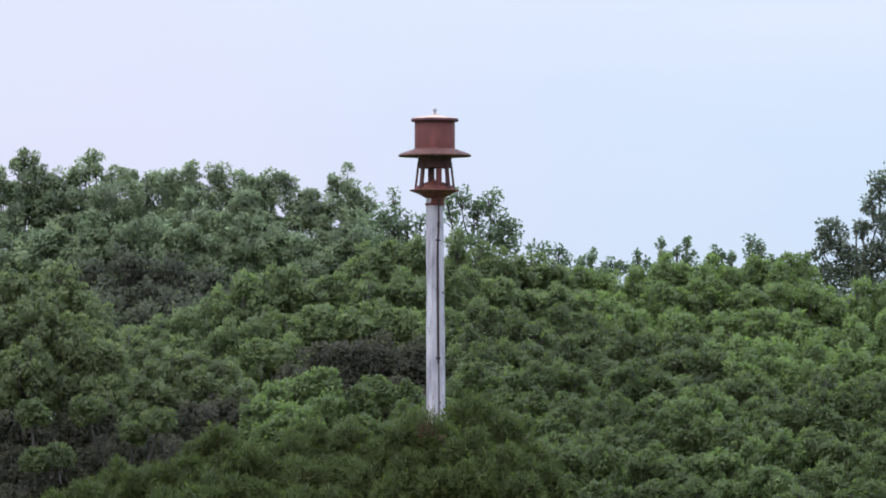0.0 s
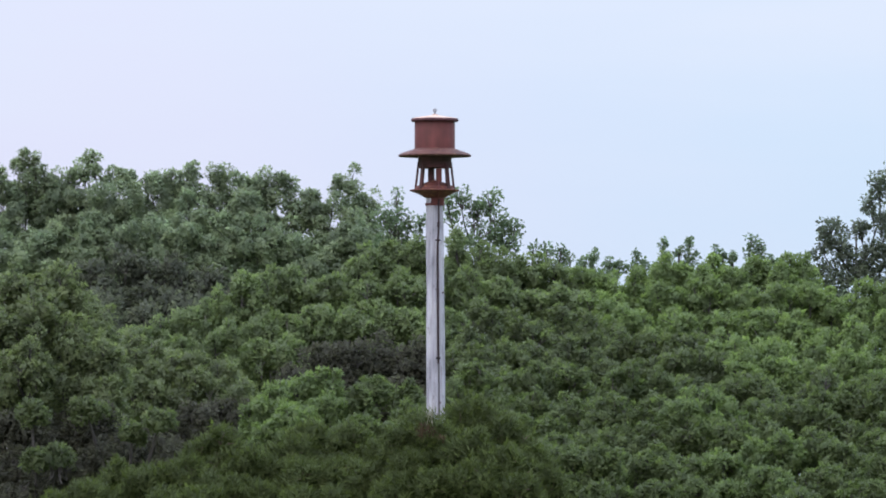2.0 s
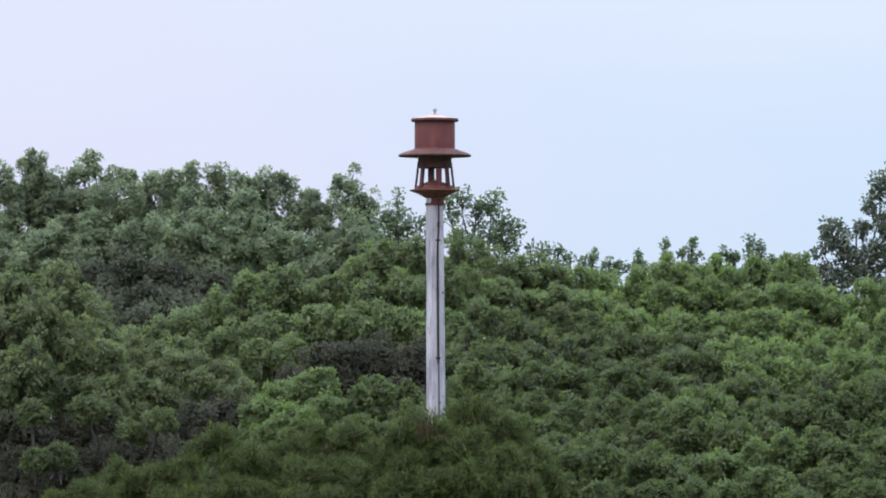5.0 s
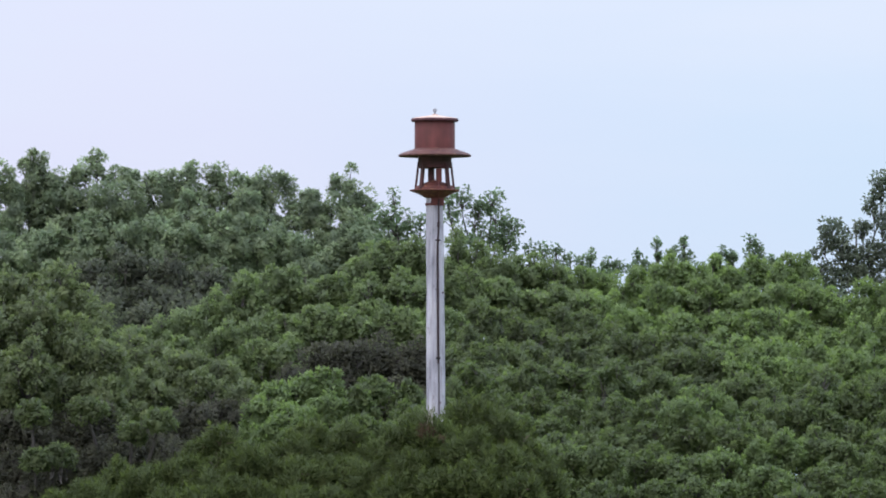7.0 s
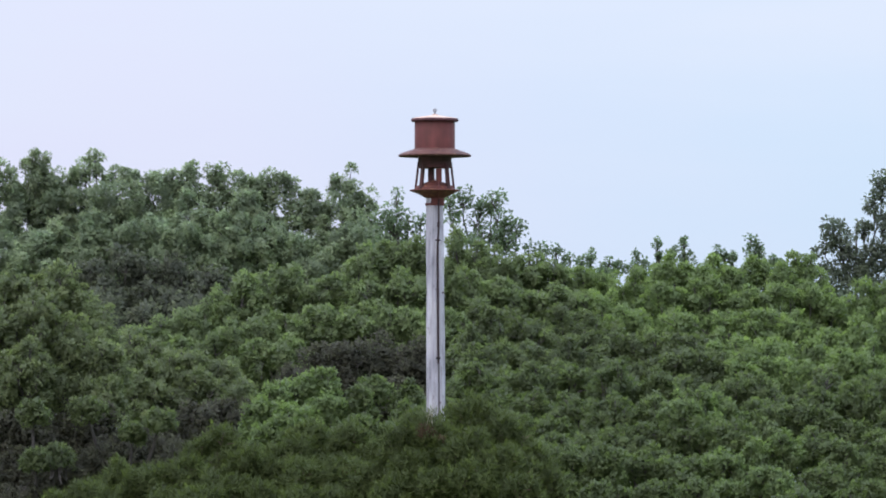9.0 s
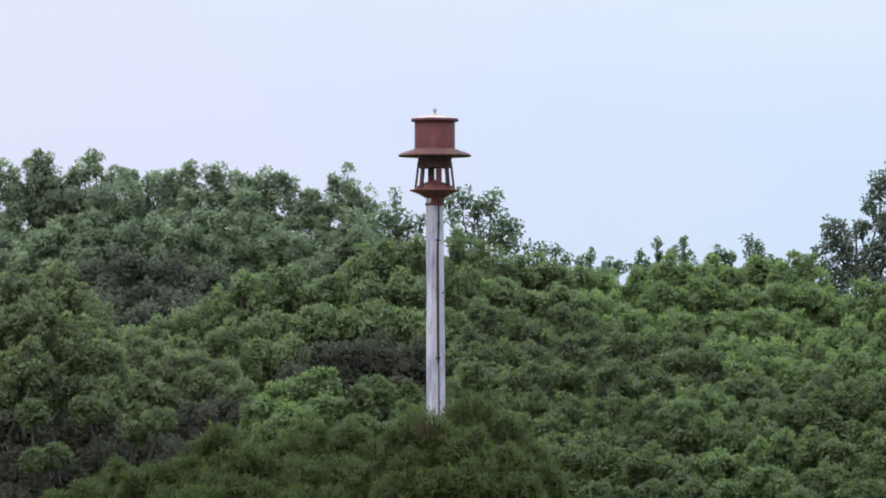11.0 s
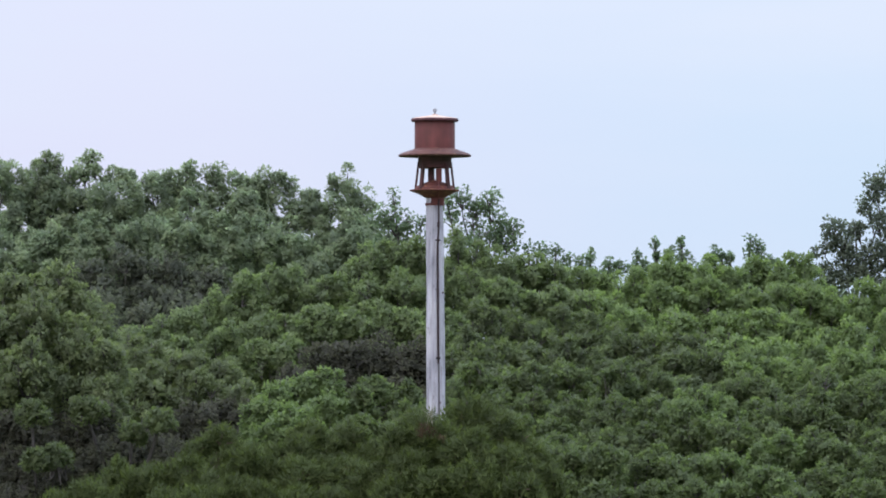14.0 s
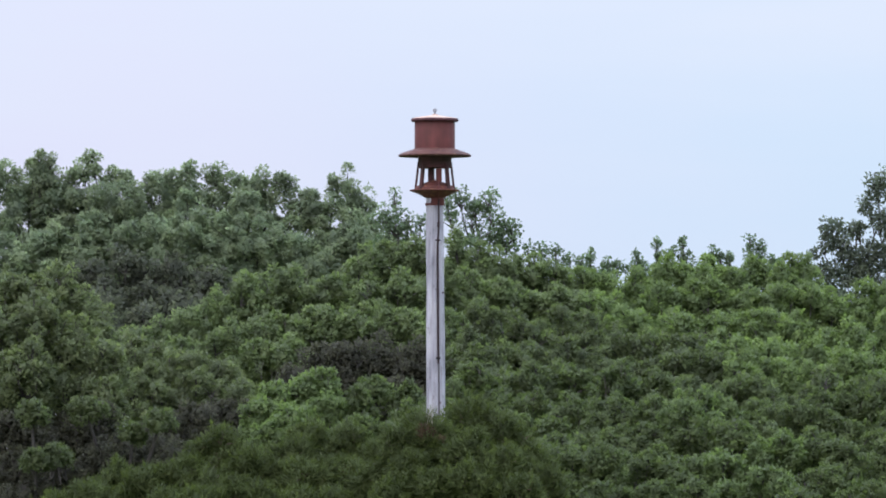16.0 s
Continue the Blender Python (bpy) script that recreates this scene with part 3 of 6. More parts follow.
tree("poplar_tree", "tall grey-green poplar with dense leaves along the skyline", "poplar", (-9.49, 166.06), [
    (-9.58, 164.83, 15.33, 0.19, 0.4), (-9.29, 164.83, 15.3, 0.09, 0.17), (-10.5, 164.84, 15.07, 0.24, 0.4), (-10.04, 164.85, 14.85, 0.22, 0.35),
    (-9.51, 164.85, 14.85, 0.32, 0.27), (-9.09, 164.84, 14.94, 0.14, 0.27), (-8.87, 164.85, 14.85, 0.17, 0.22), (-9.5, 165.76, 14.54, 0.56, 0.35),
    (-9.71, 164.87, 14.21, 0.63, 0.54), (-8.93, 164.87, 14.21, 0.58, 0.54), (-9.8, 164.4, 13.35, 0.67, 0.54), (-8.94, 163.91, 13.14, 0.73, 0.54),
    (-9.65, 163.93, 12.44, 0.73, 0.47),
], 11, sways={
    0: [-0.015, 0.0, 0.0, 0.0, 0.0, -0.015, -0.015, 0.0, 0.046, 0.228, 0.182, 0.046, 0.0, 0.137, 0.228, 0.334, 0.486, 0.532, 0.532, 0.516, 0.486, 0.486, 0.425, 0.38, 0.349],
    1: [-0.015, 0.0, 0.0, 0.0, 0.0, -0.015, -0.015, 0.0, 0.046, 0.228, 0.182, 0.046, 0.0, 0.137, 0.228, 0.334, 0.486, 0.532, 0.532, 0.516, 0.486, 0.486, 0.425, 0.38, 0.349],
    2: [-0.015, 0.0, 0.0, 0.0, 0.0, -0.015, -0.015, 0.0, 0.046, 0.228, 0.182, 0.046, 0.0, 0.137, 0.228, 0.334, 0.486, 0.532, 0.532, 0.516, 0.486, 0.486, 0.425, 0.38, 0.349],
    3: [-0.015, 0.0, 0.0, 0.0, 0.0, -0.015, -0.015, 0.0, 0.046, 0.228, 0.182, 0.046, 0.0, 0.137, 0.228, 0.334, 0.486, 0.532, 0.532, 0.516, 0.486, 0.486, 0.425, 0.38, 0.349],
    4: [-0.015, 0.0, 0.0, 0.0, 0.0, -0.015, -0.015, 0.0, 0.046, 0.228, 0.182, 0.046, 0.0, 0.137, 0.228, 0.334, 0.486, 0.532, 0.532, 0.516, 0.486, 0.486, 0.425, 0.38, 0.349],
}, group="tall far poplars")

tree("poplar_tree", "tall grey-green poplar with dense leaves along the skyline", "poplar", (-7.79, 165.18), [
    (-8.14, 164.84, 15.17, 0.19, 0.37), (-7.88, 164.84, 15.15, 0.17, 0.32), (-8.52, 164.85, 14.85, 0.22, 0.27), (-7.47, 164.84, 14.94, 0.22, 0.24),
    (-7.05, 164.85, 14.89, 0.22, 0.27), (-8.16, 164.86, 14.53, 0.55, 0.47), (-7.43, 164.37, 14.32, 0.6, 0.47), (-7.26, 164.88, 14.04, 0.4, 0.32),
    (-8.68, 164.87, 14.34, 0.47, 0.42), (-7.98, 163.9, 13.46, 0.66, 0.54), (-7.15, 163.9, 13.34, 0.73, 0.54), (-7.73, 163.93, 12.57, 0.73, 0.54),
], 12, sways={
    0: [-0.039, -0.039, -0.039, -0.039, -0.064, -0.064, -0.064, -0.064, -0.064, -0.026, 0.0, 0.0, 0.0, -0.026, -0.026, -0.039, -0.039, -0.039, -0.064, -0.064, -0.064, -0.064, -0.064, -0.064, -0.064],
    1: [-0.039, -0.039, -0.039, -0.039, -0.064, -0.064, -0.064, -0.064, -0.064, -0.026, 0.0, 0.0, 0.0, -0.026, -0.026, -0.039, -0.039, -0.039, -0.064, -0.064, -0.064, -0.064, -0.064, -0.064, -0.064],
    2: [-0.039, -0.039, -0.039, -0.039, -0.064, -0.064, -0.064, -0.064, -0.064, -0.026, 0.0, 0.0, 0.0, -0.026, -0.026, -0.039, -0.039, -0.039, -0.064, -0.064, -0.064, -0.064, -0.064, -0.064, -0.064],
    3: [-0.013, -0.013, -0.013, -0.013, -0.039, -0.039, -0.039, -0.039, -0.039, -0.013, 0.0, 0.0, 0.0, 0.0, 0.0, -0.013, -0.013, -0.013, -0.039, -0.039, -0.039, -0.039, -0.039, -0.039, -0.039],
    4: [-0.077, -0.051, -0.039, -0.051, -0.116, -0.129, -0.154, -0.154, -0.116, -0.09, -0.039, 0.0, 0.0, 0.0, -0.039, -0.09, -0.116, -0.116, -0.116, -0.116, -0.116, -0.154, -0.193, -0.193, -0.193],
}, group="tall far poplars")

tree("poplar_tree", "tall grey-green poplar with dense leaves along the skyline", "poplar", (-6.10, 166.06), [
    (-5.87, 164.84, 15.07, 0.2, 0.32), (-6.23, 164.85, 14.89, 0.24, 0.27), (-6.64, 164.85, 14.85, 0.24, 0.27), (-5.65, 164.86, 14.59, 0.32, 0.4),
    (-5.98, 165.76, 14.63, 0.4, 0.3), (-6.49, 164.87, 14.34, 0.6, 0.5), (-5.76, 164.38, 13.99, 0.55, 0.5), (-6.32, 163.9, 13.4, 0.73, 0.5),
    (-6.43, 163.43, 12.55, 0.6, 0.42), (-5.62, 163.91, 13.02, 0.54, 0.5),
], 13, sways={
    0: [0.026, 0.026, 0.039, 0.064, 0.039, 0.039, 0.039, 0.026, 0.039, 0.026, 0.026, 0.0, 0.0, 0.0, 0.026, 0.0, 0.0, 0.0, 0.0, 0.0, 0.0, -0.013, -0.013, 0.0, 0.0],
}, group="tall far poplars")

tree("poplar_tree", "tall grey-green poplar with dense leaves along the skyline", "poplar", (-4.42, 166.06), [
    (-5.16, 164.85, 14.91, 0.19, 0.29), (-4.62, 164.85, 14.72, 0.29, 0.32), (-4.22, 164.85, 14.84, 0.22, 0.24), (-3.81, 164.85, 14.81, 0.19, 0.27),
    (-4.09, 164.87, 14.32, 0.22, 0.27), (-4.32, 165.76, 14.54, 0.3, 0.3), (-3.89, 164.86, 14.5, 0.17, 0.11), (-4.94, 164.87, 14.34, 0.4, 0.42),
    (-4.41, 164.37, 14.19, 0.45, 0.4), (-4.85, 163.9, 13.46, 0.57, 0.47), (-4.21, 163.9, 13.46, 0.55, 0.47), (-4.53, 163.92, 12.76, 0.66, 0.47),
], 14, sways={
    0: [0.039, 0.064, 0.077, 0.077, 0.064, 0.039, 0.026, 0.0, 0.026, 0.0, 0.0, 0.0, 0.0, 0.0, 0.026, -0.013, -0.013, 0.0, 0.0, -0.013, -0.013, -0.039, -0.039, -0.039, -0.013],
    1: [0.064, 0.013, -0.013, -0.039, 0.0, 0.064, 0.064, 0.026, 0.0, 0.0, 0.0, 0.0, 0.0, 0.0, 0.051, 0.0, 0.0, 0.0, 0.0, 0.0, -0.013, -0.039, -0.039, -0.039, -0.039],
    2: [0.064, 0.013, -0.013, -0.039, 0.0, 0.064, 0.064, 0.026, 0.0, 0.0, 0.0, 0.0, 0.0, 0.0, 0.051, 0.0, 0.0, 0.0, 0.0, 0.0, -0.013, -0.039, -0.039, -0.039, -0.039],
}, group="tall far poplars")

tree("poplar_tree", "tall grey-green poplar with dense leaves along the skyline", "poplar", (-2.74, 165.18), [
    (-3.49, 164.85, 14.72, 0.13, 0.24), (-3.48, 164.87, 14.32, 0.13, 0.24), (-3.66, 164.88, 13.96, 0.22, 0.11), (-3.08, 164.86, 14.55, 0.22, 0.24),
    (-3.3, 164.87, 14.08, 0.29, 0.35), (-3.64, 164.39, 13.55, 0.47, 0.37), (-2.88, 164.87, 14.08, 0.4, 0.42), (-3.12, 163.91, 13.08, 0.6, 0.47),
    (-2.5, 164.85, 14.76, 0.13, 0.29), (-2.16, 164.85, 14.79, 0.22, 0.32), (-1.88, 164.86, 14.37, 0.19, 0.29), (-2.3, 164.87, 14.27, 0.42, 0.4),
    (-1.7, 164.88, 13.95, 0.24, 0.32), (-2.36, 164.39, 13.55, 0.6, 0.47), (-1.84, 163.9, 13.34, 0.47, 0.47), (-2.48, 163.92, 12.82, 0.66, 0.47),
], 15, sways={
    8: [-0.013, -0.013, 0.0, 0.039, 0.064, 0.077, 0.064, 0.064, 0.064, 0.064, 0.026, 0.0, 0.0, 0.026, 0.026, -0.013, -0.013, -0.013, -0.013, -0.013, -0.013, -0.013, -0.013, -0.013, -0.013],
    9: [-0.013, -0.013, 0.0, 0.039, 0.064, 0.077, 0.064, 0.064, 0.064, 0.064, 0.026, 0.0, 0.0, 0.026, 0.026, -0.013, -0.013, -0.013, -0.013, -0.013, -0.013, -0.013, -0.013, -0.013, -0.013],
    10: [0.0, 0.026, 0.026, 0.039, 0.077, 0.077, 0.064, 0.064, 0.064, 0.077, 0.0, -0.013, 0.0, 0.026, 0.026, 0.0, 0.0, -0.013, -0.013, -0.013, -0.013, -0.013, -0.013, -0.013, -0.013],
    11: [-0.013, -0.013, 0.0, 0.039, 0.064, 0.077, 0.064, 0.064, 0.064, 0.064, 0.026, 0.0, 0.0, 0.026, 0.026, -0.013, -0.013, -0.013, -0.013, -0.013, -0.013, -0.013, -0.013, -0.013, -0.013],
}, group="tall far poplars")

tree("cottonwood_tree", "slender young cottonwood with loose leaves against the sky", "sapling", (-0.83, 160.19), [
    (-1.02, 159.86, 14.32, 0.09, 0.19), (-1.17, 159.88, 13.88, 0.26, 0.24), (-0.77, 159.88, 13.84, 0.16, 0.14), (-0.49, 159.88, 13.77, 0.1, 0.14),
    (-1.05, 159.89, 13.51, 0.39, 0.29), (-0.49, 159.89, 13.51, 0.26, 0.24),
], 16, sways={
    0: [-0.075, -0.075, -0.037, -0.012, 0.0, 0.062, 0.112, 0.1, 0.037, 0.0, -0.075, -0.037, 0.0, 0.0, 0.0, -0.05, -0.037, -0.037, -0.037, -0.05, -0.075, -0.087, -0.087, -0.075, -0.05],
    1: [-0.075, -0.075, -0.037, -0.012, 0.0, 0.062, 0.112, 0.1, 0.037, 0.0, -0.075, -0.037, 0.0, 0.0, 0.0, -0.05, -0.037, -0.037, -0.037, -0.05, -0.075, -0.087, -0.087, -0.075, -0.05],
}, group="thin young cottonwoods")

tree("cottonwood_tree", "slender young cottonwood with loose leaves against the sky", "sapling", (0.88, 160.20), [
    (0.45, 159.86, 14.32, 0.21, 0.24), (1.05, 159.86, 14.27, 0.23, 0.21), (0.77, 159.87, 14.04, 0.16, 0.16), (1.6, 159.89, 13.65, 0.16, 0.11),
    (0.7, 159.88, 13.88, 0.24, 0.26), (1.17, 159.88, 13.84, 0.21, 0.24), (0.24, 159.88, 13.88, 0.21, 0.34), (0.82, 159.9, 13.38, 0.49, 0.29),
    (1.39, 159.9, 13.26, 0.29, 0.24), (0.16, 159.86, 14.29, 0.09, 0.19), (1.32, 159.89, 13.57, 0.19, 0.19),
], 17, sways={
    0: [-0.075, -0.062, -0.075, -0.075, -0.075, -0.062, 0.0, 0.0, -0.037, -0.062, -0.062, -0.062, 0.0, 0.012, -0.025, -0.037, -0.037, -0.025, -0.037, -0.062, -0.075, -0.075, -0.1, -0.1, -0.1],
    1: [-0.037, -0.037, -0.025, -0.025, -0.037, -0.025, 0.0, 0.037, 0.012, 0.012, 0.0, -0.025, 0.0, 0.075, 0.05, -0.025, 0.0, -0.025, -0.025, -0.025, -0.062, -0.062, -0.062, -0.087, -0.1],
    2: [-0.037, -0.037, -0.025, -0.025, -0.037, -0.025, 0.0, 0.037, 0.012, 0.012, 0.0, -0.025, 0.0, 0.075, 0.05, -0.025, 0.0, -0.025, -0.025, -0.025, -0.062, -0.062, -0.062, -0.087, -0.1],
    3: [-0.1, -0.075, -0.075, -0.075, -0.062, -0.062, -0.025, -0.025, -0.037, -0.025, -0.062, -0.062, 0.0, 0.037, 0.012, -0.075, -0.062, -0.062, -0.062, -0.062, -0.075, -0.1, -0.1, -0.1, -0.112],
    4: [-0.037, -0.037, -0.025, -0.025, -0.037, -0.025, 0.0, 0.037, 0.012, 0.012, 0.0, -0.025, 0.0, 0.075, 0.05, -0.025, 0.0, -0.025, -0.025, -0.025, -0.062, -0.062, -0.062, -0.087, -0.1],
    5: [-0.037, -0.037, -0.025, -0.025, -0.037, -0.025, 0.0, 0.037, 0.012, 0.012, 0.0, -0.025, 0.0, 0.075, 0.05, -0.025, 0.0, -0.025, -0.025, -0.025, -0.062, -0.062, -0.062, -0.087, -0.1],
    6: [-0.075, -0.062, -0.075, -0.075, -0.075, -0.062, 0.0, 0.0, -0.037, -0.062, -0.062, -0.062, 0.0, 0.012, -0.025, -0.037, -0.037, -0.025, -0.037, -0.062, -0.075, -0.075, -0.1, -0.1, -0.1],
    9: [-0.075, -0.062, -0.075, -0.075, -0.075, -0.062, 0.0, 0.0, -0.037, -0.062, -0.062, -0.062, 0.0, 0.012, -0.025, -0.037, -0.037, -0.025, -0.037, -0.062, -0.075, -0.075, -0.1, -0.1, -0.1],
}, group="thin young cottonwoods")

tree("cottonwood_tree", "slender young cottonwood with loose leaves against the sky", "sapling", (2.97, 160.23), [
    (1.9, 159.9, 13.12, 0.1, 0.11), (2.2, 159.9, 13.12, 0.13, 0.09), (2.5, 159.91, 13.1, 0.08, 0.13), (2.8, 159.91, 12.95, 0.1, 0.09),
    (3.27, 159.91, 13.0, 0.04, 0.16), (3.07, 159.91, 12.87, 0.09, 0.09), (3.64, 159.91, 12.9, 0.09, 0.11), (3.84, 159.92, 12.82, 0.08, 0.14),
    (3.63, 159.92, 12.57, 0.19, 0.16), (2.57, 159.92, 12.7, 0.49, 0.19), (3.26, 159.93, 12.51, 0.44, 0.19),
], 18, sways={
    0: [0.062, 0.062, 0.075, 0.112, 0.1, 0.112, 0.175, 0.137, 0.1, 0.0, 0.0, 0.0, 0.0, 0.0, 0.0, -0.012, 0.0, -0.012, -0.012, -0.012, -0.012, -0.012, -0.012, -0.012, -0.012],
    1: [0.062, 0.062, 0.075, 0.112, 0.1, 0.112, 0.175, 0.137, 0.1, 0.0, 0.0, 0.0, 0.0, 0.0, 0.0, -0.012, 0.0, -0.012, -0.012, -0.012, -0.012, -0.012, -0.012, -0.012, -0.012],
    2: [0.062, 0.062, 0.075, 0.112, 0.1, 0.112, 0.175, 0.137, 0.1, 0.0, 0.0, 0.0, 0.0, 0.0, 0.0, -0.012, 0.0, -0.012, -0.012, -0.012, -0.012, -0.012, -0.012, -0.012, -0.012],
    4: [0.025, 0.025, 0.05, 0.062, 0.062, 0.062, 0.125, 0.137, 0.1, 0.025, 0.0, -0.012, 0.0, 0.0, 0.0, -0.012, -0.012, -0.012, -0.012, -0.012, -0.012, -0.012, -0.012, -0.012, -0.012],
    5: [0.025, 0.025, 0.05, 0.062, 0.062, 0.062, 0.125, 0.137, 0.1, 0.025, 0.0, -0.012, 0.0, 0.0, 0.0, -0.012, -0.012, -0.012, -0.012, -0.012, -0.012, -0.012, -0.012, -0.012, -0.012],
    6: [0.075, 0.05, 0.05, 0.05, 0.05, 0.05, 0.05, 0.05, 0.05, 0.05, 0.012, 0.012, 0.0, 0.012, 0.037, 0.05, 0.0, 0.012, 0.05, 0.05, 0.05, 0.037, 0.037, 0.012, 0.012],
    7: [0.075, 0.05, 0.05, 0.05, 0.05, 0.05, 0.05, 0.05, 0.05, 0.05, 0.012, 0.012, 0.0, 0.012, 0.037, 0.05, 0.0, 0.012, 0.05, 0.05, 0.05, 0.037, 0.037, 0.012, 0.012],
}, group="thin young cottonwoods")

tree("cottonwood_tree", "slender young cottonwood with loose leaves against the sky", "sapling", (4.81, 160.22), [
    (4.29, 159.91, 12.95, 0.04, 0.16), (4.19, 159.92, 12.76, 0.08, 0.11), (4.44, 159.92, 12.8, 0.09, 0.11), (4.73, 159.9, 13.28, 0.04, 0.09),
    (4.77, 159.91, 13.01, 0.03, 0.11), (5.33, 159.9, 13.35, 0.04, 0.16), (5.12, 159.91, 13.11, 0.06, 0.08), (5.39, 159.91, 13.01, 0.11, 0.14),
    (4.44, 159.92, 12.57, 0.24, 0.19), (4.88, 159.92, 12.72, 0.26, 0.16), (5.38, 159.92, 12.7, 0.31, 0.16),
], 19, sways={
    3: [0.075, 0.075, 0.075, 0.112, 0.137, 0.2, 0.237, 0.25, 0.237, 0.025, -0.012, 0.0, 0.0, 0.0, 0.0, 0.0, -0.012, -0.012, -0.012, -0.037, -0.05, -0.037, -0.037, -0.012, -0.012],
    4: [0.075, 0.075, 0.075, 0.112, 0.137, 0.2, 0.237, 0.25, 0.237, 0.025, -0.012, 0.0, 0.0, 0.0, 0.0, 0.0, -0.012, -0.012, -0.012, -0.037, -0.05, -0.037, -0.037, -0.012, -0.012],
    5: [0.075, 0.075, 0.075, 0.112, 0.125, 0.212, 0.25, 0.262, 0.262, 0.037, 0.0, 0.0, 0.0, 0.0, 0.0, 0.0, 0.0, -0.025, -0.025, -0.037, -0.062, -0.037, -0.037, -0.025, -0.025],
    6: [0.075, 0.075, 0.075, 0.112, 0.125, 0.212, 0.25, 0.262, 0.262, 0.037, 0.0, 0.0, 0.0, 0.0, 0.0, 0.0, 0.0, -0.025, -0.025, -0.037, -0.062, -0.037, -0.037, -0.025, -0.025],
    7: [0.075, 0.075, 0.075, 0.112, 0.125, 0.212, 0.25, 0.262, 0.262, 0.037, 0.0, 0.0, 0.0, 0.0, 0.0, 0.0, 0.0, -0.025, -0.025, -0.037, -0.062, -0.037, -0.037, -0.025, -0.025],
}, group="thin young cottonwoods")

tree("cottonwood_tree", "slender young cottonwood with loose leaves against the sky", "sapling", (6.74, 160.23), [
    (6.0, 159.9, 13.12, 0.04, 0.14), (6.18, 159.91, 13.0, 0.04, 0.09), (6.43, 159.91, 12.98, 0.04, 0.11), (6.78, 159.9, 13.3, 0.1, 0.14),
    (7.04, 159.9, 13.15, 0.05, 0.16), (6.89, 159.91, 13.01, 0.14, 0.16), (7.26, 159.91, 12.95, 0.03, 0.11), (7.41, 159.91, 12.87, 0.04, 0.06),
    (6.88, 159.92, 12.76, 0.21, 0.19), (6.19, 159.92, 12.67, 0.31, 0.16), (6.44, 159.93, 12.51, 0.51, 0.19), (7.38, 159.92, 12.62, 0.26, 0.16),
], 20, sways={
    0: [-0.025, -0.025, -0.025, 0.0, 0.0, 0.0, 0.012, 0.0, 0.05, 0.212, 0.15, 0.0, 0.0, 0.037, 0.037, 0.037, 0.012, -0.025, -0.025, 0.0, -0.025, -0.037, -0.062, -0.075, -0.062],
    1: [-0.025, -0.025, -0.025, 0.0, 0.0, 0.0, 0.012, 0.0, 0.05, 0.212, 0.15, 0.0, 0.0, 0.037, 0.037, 0.037, 0.012, -0.025, -0.025, 0.0, -0.025, -0.037, -0.062, -0.075, -0.062],
    2: [-0.062, -0.037, -0.037, -0.037, -0.037, -0.025, -0.025, -0.025, 0.025, 0.025, -0.025, -0.025, 0.0, -0.025, -0.037, -0.062, -0.037, -0.062, -0.062, -0.075, -0.1, -0.1, -0.112, -0.137, -0.112],
}, group="thin young cottonwoods")

